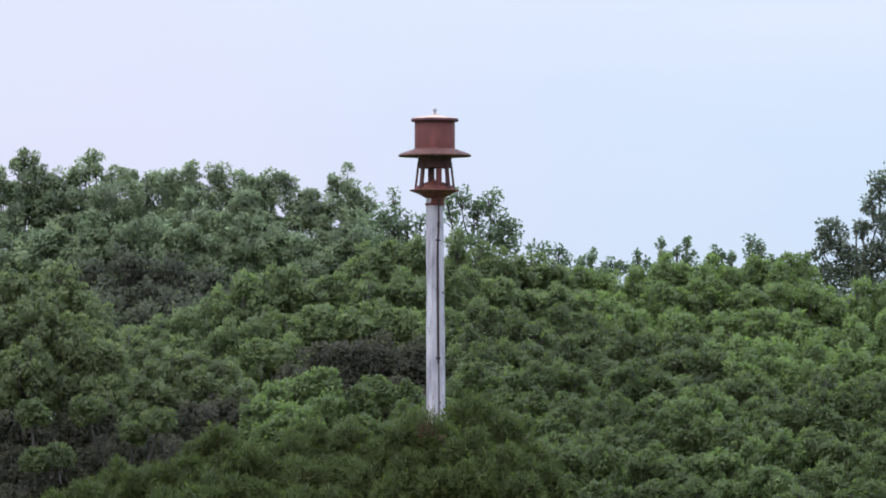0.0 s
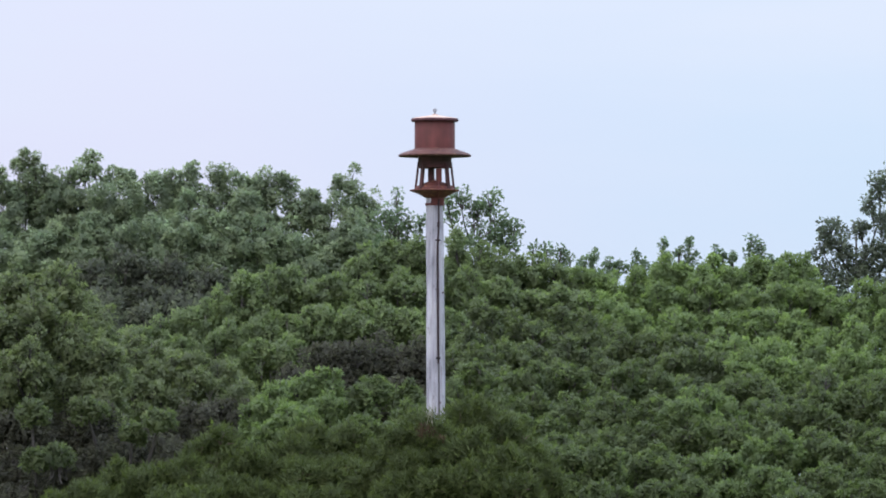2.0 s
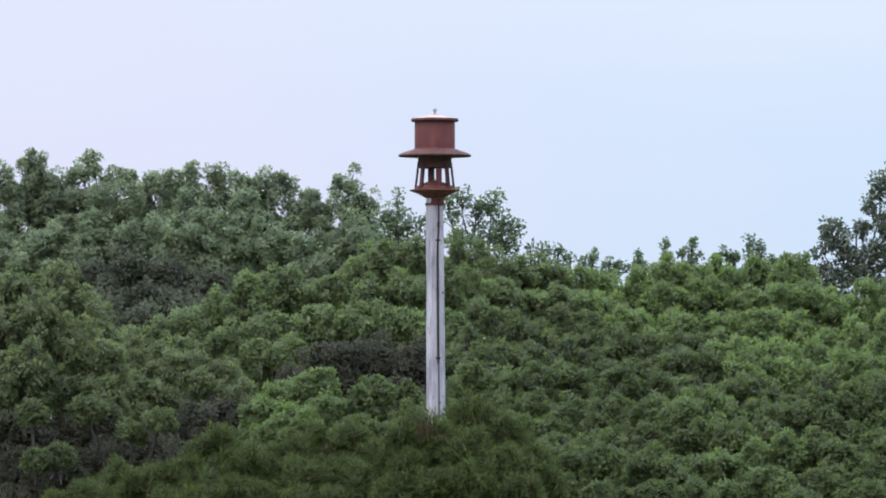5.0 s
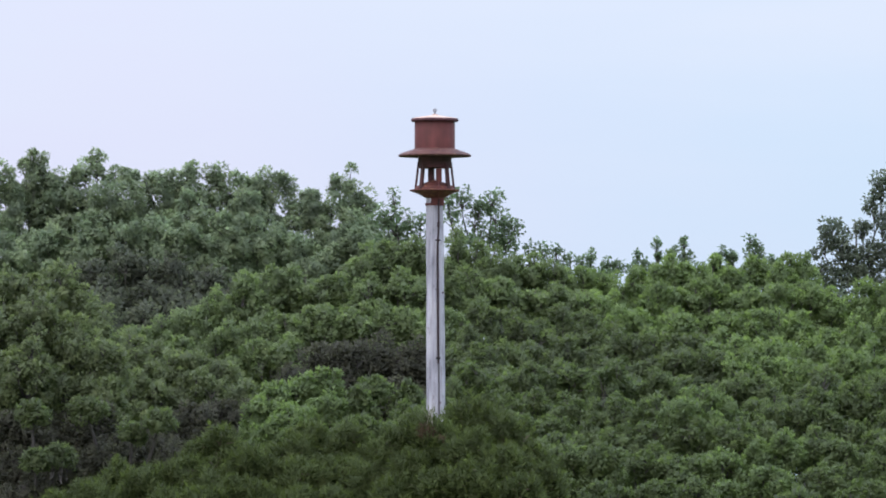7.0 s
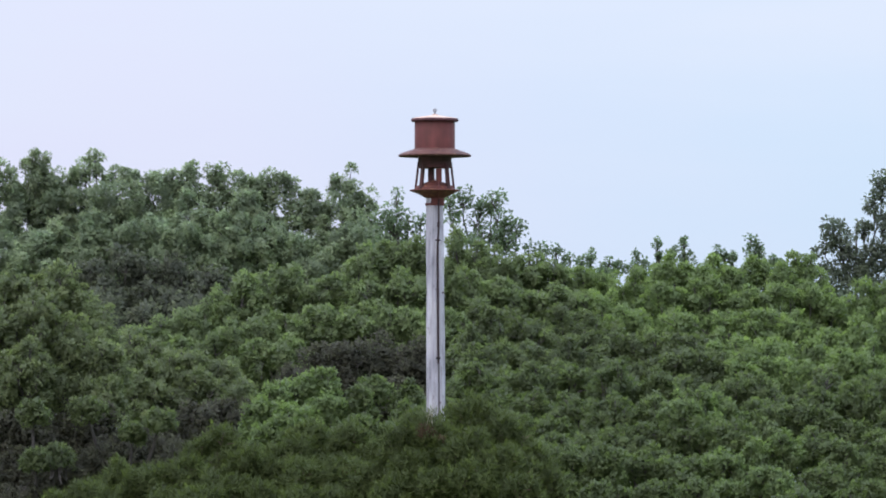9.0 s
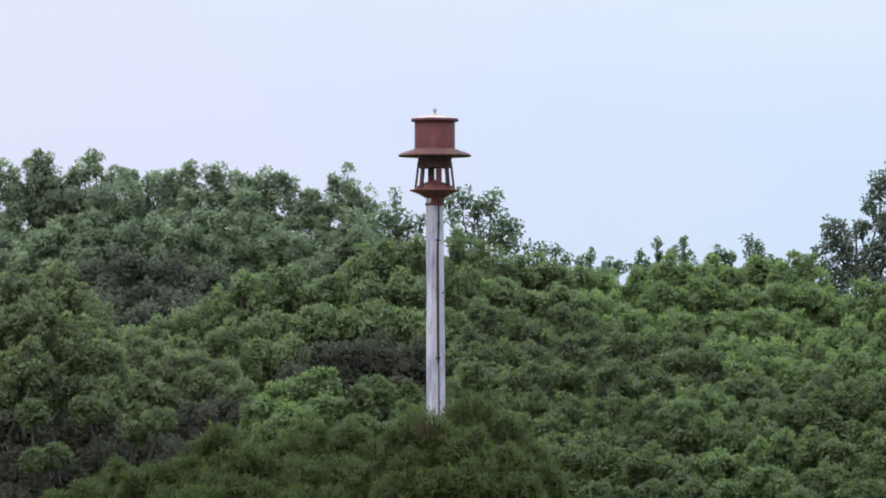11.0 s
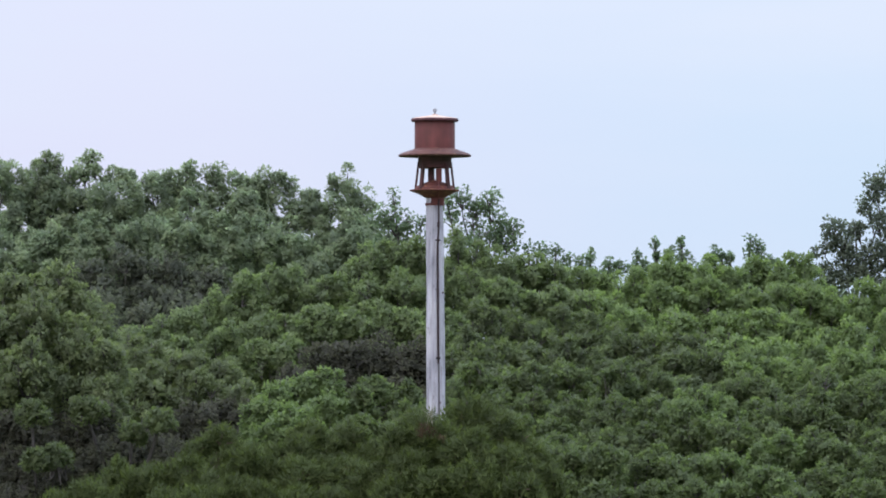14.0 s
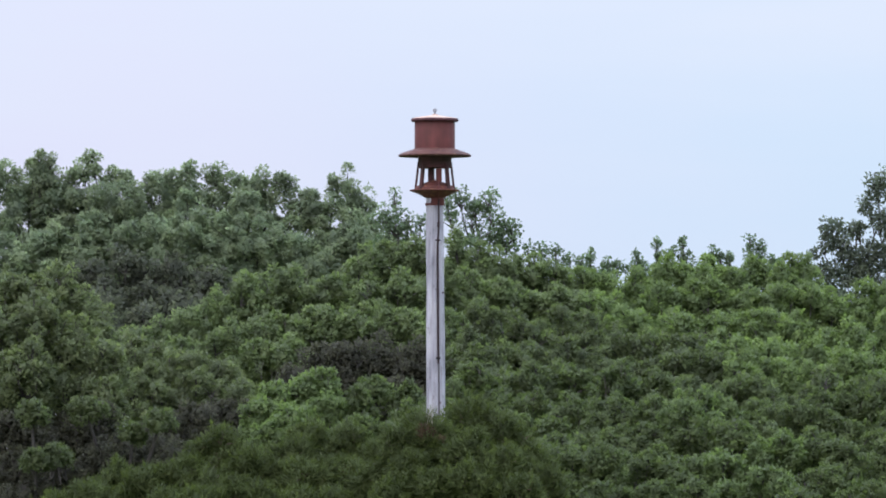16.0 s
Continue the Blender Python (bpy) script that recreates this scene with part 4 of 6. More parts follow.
tree("oak_tree", "dark spreading oak with gaps of sky between boughs", "oak", (8.70, 150.24), [
    (8.07, 149.9, 13.22, 0.21, 0.16), (7.91, 149.91, 12.9, 0.19, 0.16), (8.26, 149.91, 12.85, 0.19, 0.16), (7.82, 149.92, 12.44, 0.23, 0.21),
    (8.38, 149.91, 12.67, 0.19, 0.16), (8.71, 149.9, 13.17, 0.14, 0.19), (8.93, 149.88, 13.69, 0.16, 0.26), (9.06, 149.86, 14.11, 0.16, 0.26),
    (9.43, 149.86, 14.25, 0.28, 0.44), (9.1, 149.89, 13.41, 0.21, 0.23), (9.43, 149.9, 13.08, 0.33, 0.33), (8.85, 149.91, 12.67, 0.26, 0.19),
    (8.59, 149.92, 12.44, 0.19, 0.16), (9.14, 149.91, 12.67, 0.23, 0.21), (8.38, 149.93, 12.2, 0.23, 0.14), (9.08, 149.93, 12.14, 0.4, 0.23),
    (7.68, 149.94, 12.03, 0.35, 0.16), (9.78, 149.88, 13.55, 0.4, 0.52),
], 21, sways={
    0: [-0.047, -0.047, -0.035, -0.012, -0.035, -0.047, -0.035, 0.0, 0.0, -0.012, -0.012, -0.012, 0.0, 0.0, 0.023, 0.035, 0.0, 0.0, 0.023, 0.035, 0.035, 0.023, 0.023, 0.0, 0.0],
    1: [-0.047, -0.047, -0.035, -0.012, -0.035, -0.047, -0.035, 0.0, 0.0, -0.012, -0.012, -0.012, 0.0, 0.0, 0.023, 0.035, 0.0, 0.0, 0.023, 0.035, 0.035, 0.023, 0.023, 0.0, 0.0],
    2: [-0.047, -0.047, -0.035, -0.012, -0.035, -0.047, -0.035, 0.0, 0.0, -0.012, -0.012, -0.012, 0.0, 0.0, 0.023, 0.035, 0.0, 0.0, 0.023, 0.035, 0.035, 0.023, 0.023, 0.0, 0.0],
    5: [-0.012, -0.012, -0.012, -0.047, -0.035, -0.035, -0.012, -0.012, -0.012, -0.012, -0.012, -0.012, 0.0, 0.023, 0.023, -0.047, -0.082, -0.105, -0.105, -0.105, -0.105, -0.105, -0.105, -0.105, -0.105],
    6: [-0.035, -0.059, -0.059, -0.059, -0.035, -0.035, -0.023, -0.023, -0.023, -0.023, 0.0, 0.0, 0.0, 0.0, 0.012, -0.059, -0.094, -0.094, -0.117, -0.117, -0.117, -0.117, -0.117, -0.094, -0.094],
    7: [-0.035, -0.059, -0.059, -0.059, -0.035, -0.035, -0.023, -0.023, -0.023, -0.023, 0.0, 0.0, 0.0, 0.0, 0.012, -0.059, -0.094, -0.094, -0.117, -0.117, -0.117, -0.117, -0.117, -0.094, -0.094],
    8: [-0.035, -0.059, -0.059, -0.059, -0.035, -0.035, -0.023, -0.023, -0.023, -0.023, 0.0, 0.0, 0.0, 0.0, 0.012, -0.059, -0.094, -0.094, -0.117, -0.117, -0.117, -0.117, -0.117, -0.094, -0.094],
    9: [-0.035, -0.059, -0.059, -0.059, -0.035, -0.035, -0.023, -0.023, -0.023, -0.023, 0.0, 0.0, 0.0, 0.0, 0.012, -0.059, -0.094, -0.094, -0.117, -0.117, -0.117, -0.117, -0.117, -0.094, -0.094],
}, group="dark oaks")

tree("oak_tree", "dark spreading oak with gaps of sky between boughs", "oak", (8.55, 152.25), [
    (8.55, 151.95, 11.73, 0.64, 0.21), (9.32, 151.95, 11.73, 0.52, 0.29), (7.78, 151.95, 11.79, 0.45, 0.19),
], 22, group="dark oaks")

tree("poplar_tree", "tall grey-green poplar with dense leaves along the skyline", "poplar", (-9.63, 167.84), [
    (-11.24, 167.39, 12.13, 0.6, 0.56), (-10.96, 166.57, 13.43, 0.73, 0.73), (-10.77, 165.4, 12.9, 0.64, 0.78), (-10.54, 167.31, 11.41, 0.69, 0.77),
    (-10.51, 166.99, 12.12, 0.79, 0.92), (-10.26, 166.58, 13.63, 0.52, 0.58), (-9.99, 167.54, 11.58, 0.75, 0.8), (-9.63, 165.6, 12.71, 0.59, 0.66),
    (-9.58, 166.33, 12.29, 0.67, 0.74), (-9.38, 166.58, 13.57, 0.62, 0.7), (-9.16, 165.4, 13.0, 0.63, 0.58), (-9.19, 166.78, 10.94, 0.54, 0.68),
    (-8.71, 166.79, 13.62, 0.59, 0.7), (-8.67, 166.56, 11.5, 0.58, 0.53), (-8.6, 166.84, 11.09, 0.68, 0.62), (-8.29, 165.41, 12.33, 0.59, 0.54),
    (-8.3, 166.24, 11.51, 0.64, 0.58),
], 54, group="tall far poplars")

tree("poplar_tree", "tall grey-green poplar with dense leaves along the skyline", "poplar", (-7.00, 168.83), [
    (-8.06, 165.76, 13.06, 0.54, 0.62), (-7.93, 166.39, 13.63, 0.55, 0.58), (-7.89, 166.51, 11.07, 0.67, 0.62), (-7.44, 166.34, 12.26, 0.56, 0.61),
    (-7.44, 166.97, 11.61, 0.58, 0.62), (-7.24, 166.76, 13.51, 0.72, 0.74), (-6.95, 167.59, 12.85, 0.73, 0.68), (-6.77, 168.12, 10.89, 0.56, 0.51),
    (-6.44, 168.44, 12.16, 0.73, 0.74), (-6.31, 166.23, 13.68, 0.5, 0.56), (-6.3, 168.51, 11.48, 0.55, 0.63), (-6.16, 168.53, 13.11, 0.72, 0.87),
    (-6.08, 168.09, 12.32, 0.81, 1.0),
], 55, group="tall far poplars")

tree("poplar_tree", "tall grey-green poplar with dense leaves along the skyline", "poplar", (-4.39, 168.50), [
    (-5.58, 168.2, 10.95, 0.69, 0.8), (-5.41, 166.81, 13.68, 0.48, 0.49), (-5.28, 168.09, 11.7, 0.75, 0.91), (-5.1, 168.15, 12.98, 0.67, 0.75),
    (-4.78, 167.44, 12.12, 0.59, 0.56), (-4.64, 166.27, 13.44, 0.71, 0.74), (-4.36, 167.18, 11.31, 0.76, 0.86), (-4.13, 167.92, 12.86, 0.62, 0.69),
    (-3.97, 167.08, 12.1, 0.78, 0.77), (-3.68, 166.84, 12.47, 0.78, 0.72), (-3.66, 166.28, 13.21, 0.51, 0.54), (-3.32, 166.11, 11.68, 0.57, 0.67),
    (-3.17, 166.21, 11.35, 0.77, 0.9),
], 56, group="tall far poplars")

tree("poplar_tree", "tall grey-green poplar with dense leaves along the skyline", "poplar", (-1.62, 166.89), [
    (-2.83, 166.31, 13.21, 0.59, 0.67), (-2.57, 165.6, 12.47, 0.78, 0.85), (-2.57, 166.12, 11.35, 0.53, 0.66), (-2.12, 165.21, 11.96, 0.75, 0.9),
    (-2.08, 166.59, 13.26, 0.6, 0.76), (-1.52, 166.25, 12.51, 0.78, 0.79), (-1.44, 166.08, 10.98, 0.58, 0.74), (-1.37, 166.57, 13.07, 0.55, 0.71),
    (-1.08, 165.6, 11.43, 0.57, 0.64), (-0.67, 166.49, 12.63, 0.64, 0.72), (-0.58, 165.26, 11.1, 0.68, 0.73), (-0.56, 166.07, 12.04, 0.53, 0.67),
], 57, group="tall far poplars")

# bushes added to fill the dark gaps, their shade is in the leaf colour
tree("shade_shrub", "leafy bush added to fill a dark hollow, shade put into its colour", "shade_shrub", (-5.98, 158.83), [
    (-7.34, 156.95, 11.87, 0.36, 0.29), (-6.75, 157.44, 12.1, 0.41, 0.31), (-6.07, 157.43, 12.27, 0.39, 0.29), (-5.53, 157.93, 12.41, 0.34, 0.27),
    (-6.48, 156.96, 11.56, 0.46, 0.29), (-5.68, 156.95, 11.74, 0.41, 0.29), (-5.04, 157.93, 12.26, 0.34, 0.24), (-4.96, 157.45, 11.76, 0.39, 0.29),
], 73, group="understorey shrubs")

tree("shade_shrub", "leafy bush added to fill a dark hollow, shade put into its colour", "dim_fill", (-9.11, 149.23), [
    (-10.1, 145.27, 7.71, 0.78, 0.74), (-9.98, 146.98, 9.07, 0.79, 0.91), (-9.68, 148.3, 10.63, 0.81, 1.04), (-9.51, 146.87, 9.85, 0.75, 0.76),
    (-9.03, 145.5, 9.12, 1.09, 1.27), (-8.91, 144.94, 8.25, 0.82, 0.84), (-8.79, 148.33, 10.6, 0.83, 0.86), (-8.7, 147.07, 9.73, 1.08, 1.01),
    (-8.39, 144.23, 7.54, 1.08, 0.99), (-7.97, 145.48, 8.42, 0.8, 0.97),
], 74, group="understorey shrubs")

tree("shade_shrub", "leafy bush added to fill a dark hollow, shade put into its colour", "dim_fill", (-6.93, 149.10), [
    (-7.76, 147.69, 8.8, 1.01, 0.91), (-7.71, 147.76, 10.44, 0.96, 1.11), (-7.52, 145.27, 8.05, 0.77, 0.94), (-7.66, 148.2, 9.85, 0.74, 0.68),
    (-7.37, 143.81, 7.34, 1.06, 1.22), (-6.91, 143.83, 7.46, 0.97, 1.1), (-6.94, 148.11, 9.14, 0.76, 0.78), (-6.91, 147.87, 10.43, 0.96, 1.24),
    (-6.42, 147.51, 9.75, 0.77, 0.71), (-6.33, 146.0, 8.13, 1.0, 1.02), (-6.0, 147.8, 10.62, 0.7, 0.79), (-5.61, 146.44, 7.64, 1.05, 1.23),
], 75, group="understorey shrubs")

tree("shade_shrub", "leafy bush added to fill a dark hollow, shade put into its colour", "dim_fill", (-4.37, 149.30), [
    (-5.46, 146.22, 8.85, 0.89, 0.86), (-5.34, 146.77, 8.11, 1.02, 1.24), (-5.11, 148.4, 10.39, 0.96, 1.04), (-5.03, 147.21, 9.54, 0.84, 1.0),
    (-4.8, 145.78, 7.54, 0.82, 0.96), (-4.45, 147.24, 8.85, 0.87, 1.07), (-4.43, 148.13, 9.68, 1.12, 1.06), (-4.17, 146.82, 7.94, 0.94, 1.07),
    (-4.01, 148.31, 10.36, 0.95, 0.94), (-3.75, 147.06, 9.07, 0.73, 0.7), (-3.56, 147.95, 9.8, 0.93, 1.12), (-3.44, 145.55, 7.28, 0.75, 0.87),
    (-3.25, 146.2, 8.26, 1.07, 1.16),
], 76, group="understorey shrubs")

tree("shade_shrub", "leafy bush added to fill a dark hollow, shade put into its colour", "dim_fill", (-2.24, 149.01), [
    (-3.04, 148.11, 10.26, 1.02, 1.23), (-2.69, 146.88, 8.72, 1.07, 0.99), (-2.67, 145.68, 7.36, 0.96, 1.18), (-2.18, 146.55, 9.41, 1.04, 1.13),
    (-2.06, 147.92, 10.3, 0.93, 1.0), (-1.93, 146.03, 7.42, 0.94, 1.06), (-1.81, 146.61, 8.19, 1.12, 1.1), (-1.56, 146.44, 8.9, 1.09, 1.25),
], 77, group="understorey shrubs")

tree("shade_shrub", "leafy bush added to fill a dark hollow, shade put into its colour", "dim_fill", (-0.60, 149.35), [
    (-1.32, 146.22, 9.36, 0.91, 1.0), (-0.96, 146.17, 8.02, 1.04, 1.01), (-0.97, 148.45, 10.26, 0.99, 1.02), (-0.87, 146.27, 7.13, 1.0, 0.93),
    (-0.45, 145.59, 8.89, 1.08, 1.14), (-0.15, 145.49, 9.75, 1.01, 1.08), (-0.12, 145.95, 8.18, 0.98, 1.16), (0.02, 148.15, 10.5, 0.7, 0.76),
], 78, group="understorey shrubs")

# boughs added to fill the dim zone under the poplars
crown("shade_shrub", "tall leafy fill below the far poplars, shade put into its grey-green", "dim_fill", (-6.88, 158.40), [
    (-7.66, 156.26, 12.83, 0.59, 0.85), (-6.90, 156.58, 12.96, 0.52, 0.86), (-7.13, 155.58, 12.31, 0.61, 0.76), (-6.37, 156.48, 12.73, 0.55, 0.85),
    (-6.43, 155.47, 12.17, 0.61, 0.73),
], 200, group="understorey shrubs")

crown("shade_shrub", "tall leafy fill below the far poplars, shade put into its grey-green", "dim_fill", (-5.43, 158.40), [
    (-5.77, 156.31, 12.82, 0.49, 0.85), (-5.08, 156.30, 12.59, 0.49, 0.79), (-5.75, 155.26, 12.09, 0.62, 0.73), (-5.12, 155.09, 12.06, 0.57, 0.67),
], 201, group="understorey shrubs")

# low bushes added where there are only dark hollows under the crowns
crown("shade_shrub", "leafy bush added to fill a dark hollow, shade put into its colour", "shade_shrub", (-6.51, 118.40), [
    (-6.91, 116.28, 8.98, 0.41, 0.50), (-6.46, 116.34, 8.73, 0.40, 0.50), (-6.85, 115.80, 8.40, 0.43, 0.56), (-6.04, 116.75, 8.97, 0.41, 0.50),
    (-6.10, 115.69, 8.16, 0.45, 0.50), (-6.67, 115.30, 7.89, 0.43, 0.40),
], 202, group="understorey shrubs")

crown("shade_shrub", "leafy bush added to fill a dark hollow, shade put into its colour", "shade_shrub", (-5.11, 118.40), [
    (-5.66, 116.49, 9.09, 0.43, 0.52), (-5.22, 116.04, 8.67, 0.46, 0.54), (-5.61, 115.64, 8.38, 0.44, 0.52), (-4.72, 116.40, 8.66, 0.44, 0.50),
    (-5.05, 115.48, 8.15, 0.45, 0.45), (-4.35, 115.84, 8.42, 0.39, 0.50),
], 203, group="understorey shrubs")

crown("shade_shrub", "leafy bush added to fill a dark hollow, shade put into its colour", "shade_shrub", (-3.89, 122.40), [
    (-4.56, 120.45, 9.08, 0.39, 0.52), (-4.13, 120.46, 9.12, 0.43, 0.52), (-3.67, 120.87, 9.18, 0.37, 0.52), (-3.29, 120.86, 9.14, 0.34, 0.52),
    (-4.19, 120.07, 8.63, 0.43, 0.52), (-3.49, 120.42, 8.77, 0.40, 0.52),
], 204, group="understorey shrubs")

crown("shade_shrub", "leafy bush added to fill a dark hollow, shade put into its colour", "shade_shrub", (-2.18, 131.40), [
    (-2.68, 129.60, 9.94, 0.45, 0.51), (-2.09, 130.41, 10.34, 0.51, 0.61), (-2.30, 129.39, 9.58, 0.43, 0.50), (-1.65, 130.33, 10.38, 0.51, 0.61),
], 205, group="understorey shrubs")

crown("shade_shrub", "leafy bush added to fill a dark hollow, shade put into its colour", "shade_shrub", (-0.84, 131.40), [
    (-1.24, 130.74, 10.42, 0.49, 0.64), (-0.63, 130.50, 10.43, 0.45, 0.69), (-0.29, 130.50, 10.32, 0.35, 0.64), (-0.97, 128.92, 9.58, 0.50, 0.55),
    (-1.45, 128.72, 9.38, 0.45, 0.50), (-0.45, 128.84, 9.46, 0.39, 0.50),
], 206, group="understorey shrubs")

crown("boxelder_tree", "olive-green boxelder with tufted boughs and dark hollows", "boxelder", (-6.93, 119.40), [
    (-6.37, 118.50, 11.43, 0.43, 0.64), (-6.95, 118.19, 11.30, 0.46, 0.63), (-7.50, 118.38, 11.22, 0.41, 0.69), (-6.54, 117.17, 10.87, 0.56, 0.69),
    (-7.18, 117.16, 10.57, 0.48, 0.69), (-6.74, 116.42, 10.07, 0.51, 0.62), (-7.20, 116.60, 9.75, 0.45, 0.57),
], 207, sways={
    0: [0.0, 0.0, 0.0, 0.0, 0.0, 0.0, 0.0, 0.0, 0.0, 0.0, 0.0, 0.0, 0.0, 0.0, 0.0, -0.014, -0.014, -0.014, -0.014, -0.014, -0.014, -0.014, -0.014, -0.014, -0.014],
}, group="near boxelders")

crown("boxelder_tree", "olive-green boxelder with tufted boughs and dark hollows", "boxelder", (-5.76, 119.40), [
    (-5.98, 118.52, 11.06, 0.39, 0.58), (-5.61, 118.10, 10.70, 0.39, 0.58), (-6.00, 117.14, 10.52, 0.52, 0.63), (-6.09, 116.94, 9.83, 0.49, 0.55),
    (-5.46, 116.95, 10.17, 0.41, 0.55), (-5.48, 116.62, 9.56, 0.37, 0.45),
], 208, group="near boxelders")

crown("boxelder_tree", "small olive boxelder with scattered leaf tufts, shade put into its colour", "dimmed_boxelder", (-6.38, 117.40), [
    (-6.13, 114.90, 8.50, 0.25, 0.22), (-6.46, 114.81, 8.39, 0.20, 0.18), (-6.54, 115.29, 9.19, 0.21, 0.22),
], 209, sways={
    0: [-0.027, -0.013, -0.013, -0.027, -0.027, -0.027, -0.013, -0.013, -0.013, 0.014, 0.0, 0.0, 0.0, 0.0, -0.027, -0.055, -0.041, -0.055, -0.068, -0.055, -0.055, -0.055, -0.068, -0.068, -0.055],
}, group="near boxelders")

crown("boxelder_tree", "small olive boxelder with scattered leaf tufts, shade put into its colour", "dimmed_boxelder", (-5.02, 117.40), [
    (-5.67, 115.26, 9.24, 0.23, 0.20), (-4.51, 115.12, 9.03, 0.21, 0.18), (-4.94, 115.24, 8.82, 0.16, 0.16),
], 210, group="near boxelders")

crown("boxelder_tree", "olive-green boxelder with tufted boughs and dark hollows", "boxelder", (-5.02, 123.40), [
    (-5.14, 122.20, 10.38, 0.50, 0.55), (-5.41, 121.95, 9.94, 0.37, 0.50), (-4.58, 121.74, 10.02, 0.51, 0.55), (-4.91, 121.38, 9.67, 0.46, 0.50),
], 211, group="near boxelders")

crown("boxelder_tree", "olive-green boxelder with tufted boughs and dark hollows", "boxelder", (-3.89, 123.40), [
    (-4.19, 121.92, 10.09, 0.46, 0.52), (-3.77, 121.90, 9.92, 0.36, 0.50), (-4.15, 121.43, 9.72, 0.48, 0.50), (-3.40, 121.25, 9.49, 0.33, 0.40),
], 212, sways={
    1: [0.0, 0.0, 0.0, -0.015, -0.015, -0.015, -0.015, -0.015, 0.0, 0.0, 0.0, 0.0, 0.0, 0.0, 0.0, 0.0, 0.0, 0.0, 0.014, 0.014, 0.014, 0.014, 0.014, 0.0, 0.0],
}, group="near boxelders")

crown("ash_tree", "broad leafy green ash with clumped rounded crown", "ash", (-4.70, 135.40), [
    (-4.63, 134.17, 11.19, 0.50, 0.73), (-5.16, 134.01, 10.93, 0.41, 0.63), (-5.70, 133.59, 10.83, 0.42, 0.60), (-4.15, 134.43, 11.44, 0.46, 0.73),
    (-3.91, 133.13, 10.83, 0.60, 0.68), (-4.74, 132.94, 10.60, 0.51, 0.52),
], 213, group="broad green ashes")

crown("ash_tree", "broad leafy green ash with clumped rounded crown", "ash", (-3.21, 135.40), [
    (-3.63, 134.50, 11.73, 0.48, 0.73), (-3.06, 134.62, 11.71, 0.43, 0.74), (-3.17, 133.28, 11.12, 0.58, 0.71), (-3.35, 132.31, 10.49, 0.54, 0.54),
    (-2.77, 132.12, 10.55, 0.53, 0.52),
], 214, group="broad green ashes")

crown("ash_tree", "broad leafy green ash with clumped rounded crown", "ash", (-2.19, 135.40), [
    (-2.55, 134.60, 11.83, 0.46, 0.74), (-2.08, 134.41, 11.72, 0.41, 0.73), (-2.38, 133.47, 11.22, 0.60, 0.68), (-1.83, 133.20, 11.17, 0.52, 0.68),
], 215, sways={
    0: [-0.016, -0.016, 0.0, 0.0, -0.016, -0.016, 0.0, 0.0, -0.016, -0.016, -0.016, 0.0, 0.0, 0.0, 0.0, 0.017, 0.017, 0.0, 0.0, 0.0, 0.0, 0.0, 0.0, 0.0, 0.0],
    3: [0.0, 0.0, 0.0, 0.0, -0.016, -0.016, -0.016, -0.016, -0.031, -0.016, 0.0, 0.0, 0.0, 0.0, 0.0, 0.017, 0.017, 0.017, 0.0, 0.0, 0.0, 0.0, 0.0, 0.017, 0.0],
}, group="broad green ashes")

crown("ash_tree", "broad leafy green ash with clumped rounded crown", "ash", (-0.90, 135.40), [
    (-1.42, 134.79, 12.20, 0.40, 0.79), (-0.88, 135.00, 12.51, 0.51, 0.87), (-0.42, 134.96, 12.35, 0.37, 0.79), (-1.29, 133.94, 11.71, 0.52, 0.76),
    (-0.67, 133.98, 11.81, 0.52, 0.76), (-1.07, 132.91, 11.20, 0.56, 0.52), (-0.53, 132.75, 11.15, 0.52, 0.49),
], 216, sways={
    1: [0.048, 0.048, 0.048, 0.048, 0.048, 0.048, 0.048, 0.016, 0.0, 0.0, 0.0, 0.0, 0.0, 0.0, 0.0, 0.0, 0.0, 0.0, 0.0, 0.0, 0.0, 0.0, 0.0, 0.0, 0.0],
}, group="broad green ashes")

crown("ash_tree", "broad leafy green ash with clumped rounded crown", "ash", (0.52, 137.40), [
    (0.29, 136.50, 12.62, 0.31, 0.80), (0.70, 136.30, 12.26, 0.47, 0.80), (0.36, 135.41, 11.83, 0.52, 0.74), (1.00, 135.08, 11.77, 0.55, 0.74),
    (0.16, 133.78, 11.08, 0.47, 0.68),
], 217, sways={
    1: [0.049, 0.049, 0.049, 0.049, 0.049, 0.049, 0.049, 0.049, 0.033, 0.0, 0.0, 0.0, 0.0, 0.0, 0.0, 0.017, 0.0, 0.017, 0.0, 0.0, 0.0, 0.017, 0.017, 0.017, 0.017],
}, group="broad green ashes")

crown("ash_tree", "broad leafy green ash with clumped rounded crown", "ash", (1.81, 137.40), [
    (1.26, 136.34, 12.23, 0.46, 0.77), (1.66, 136.40, 12.09, 0.43, 0.77), (2.11, 136.50, 12.02, 0.42, 0.77), (1.70, 135.20, 11.57, 0.55, 0.74),
    (2.26, 135.00, 11.59, 0.47, 0.71),
], 218, sways={
    1: [0.032, 0.032, 0.032, 0.032, 0.032, 0.032, 0.032, 0.032, 0.032, 0.0, -0.017, 0.0, 0.0, 0.016, 0.016, 0.016, 0.016, 0.016, 0.016, 0.032, 0.016, -0.017, -0.017, -0.017, -0.017],
    3: [-0.033, -0.033, -0.033, -0.033, -0.033, -0.033, -0.033, -0.033, -0.033, -0.033, -0.033, -0.033, 0.0, 0.0, 0.0, 0.016, 0.0, 0.0, 0.016, 0.016, 0.016, 0.016, 0.016, 0.016, 0.033],
}, group="broad green ashes")

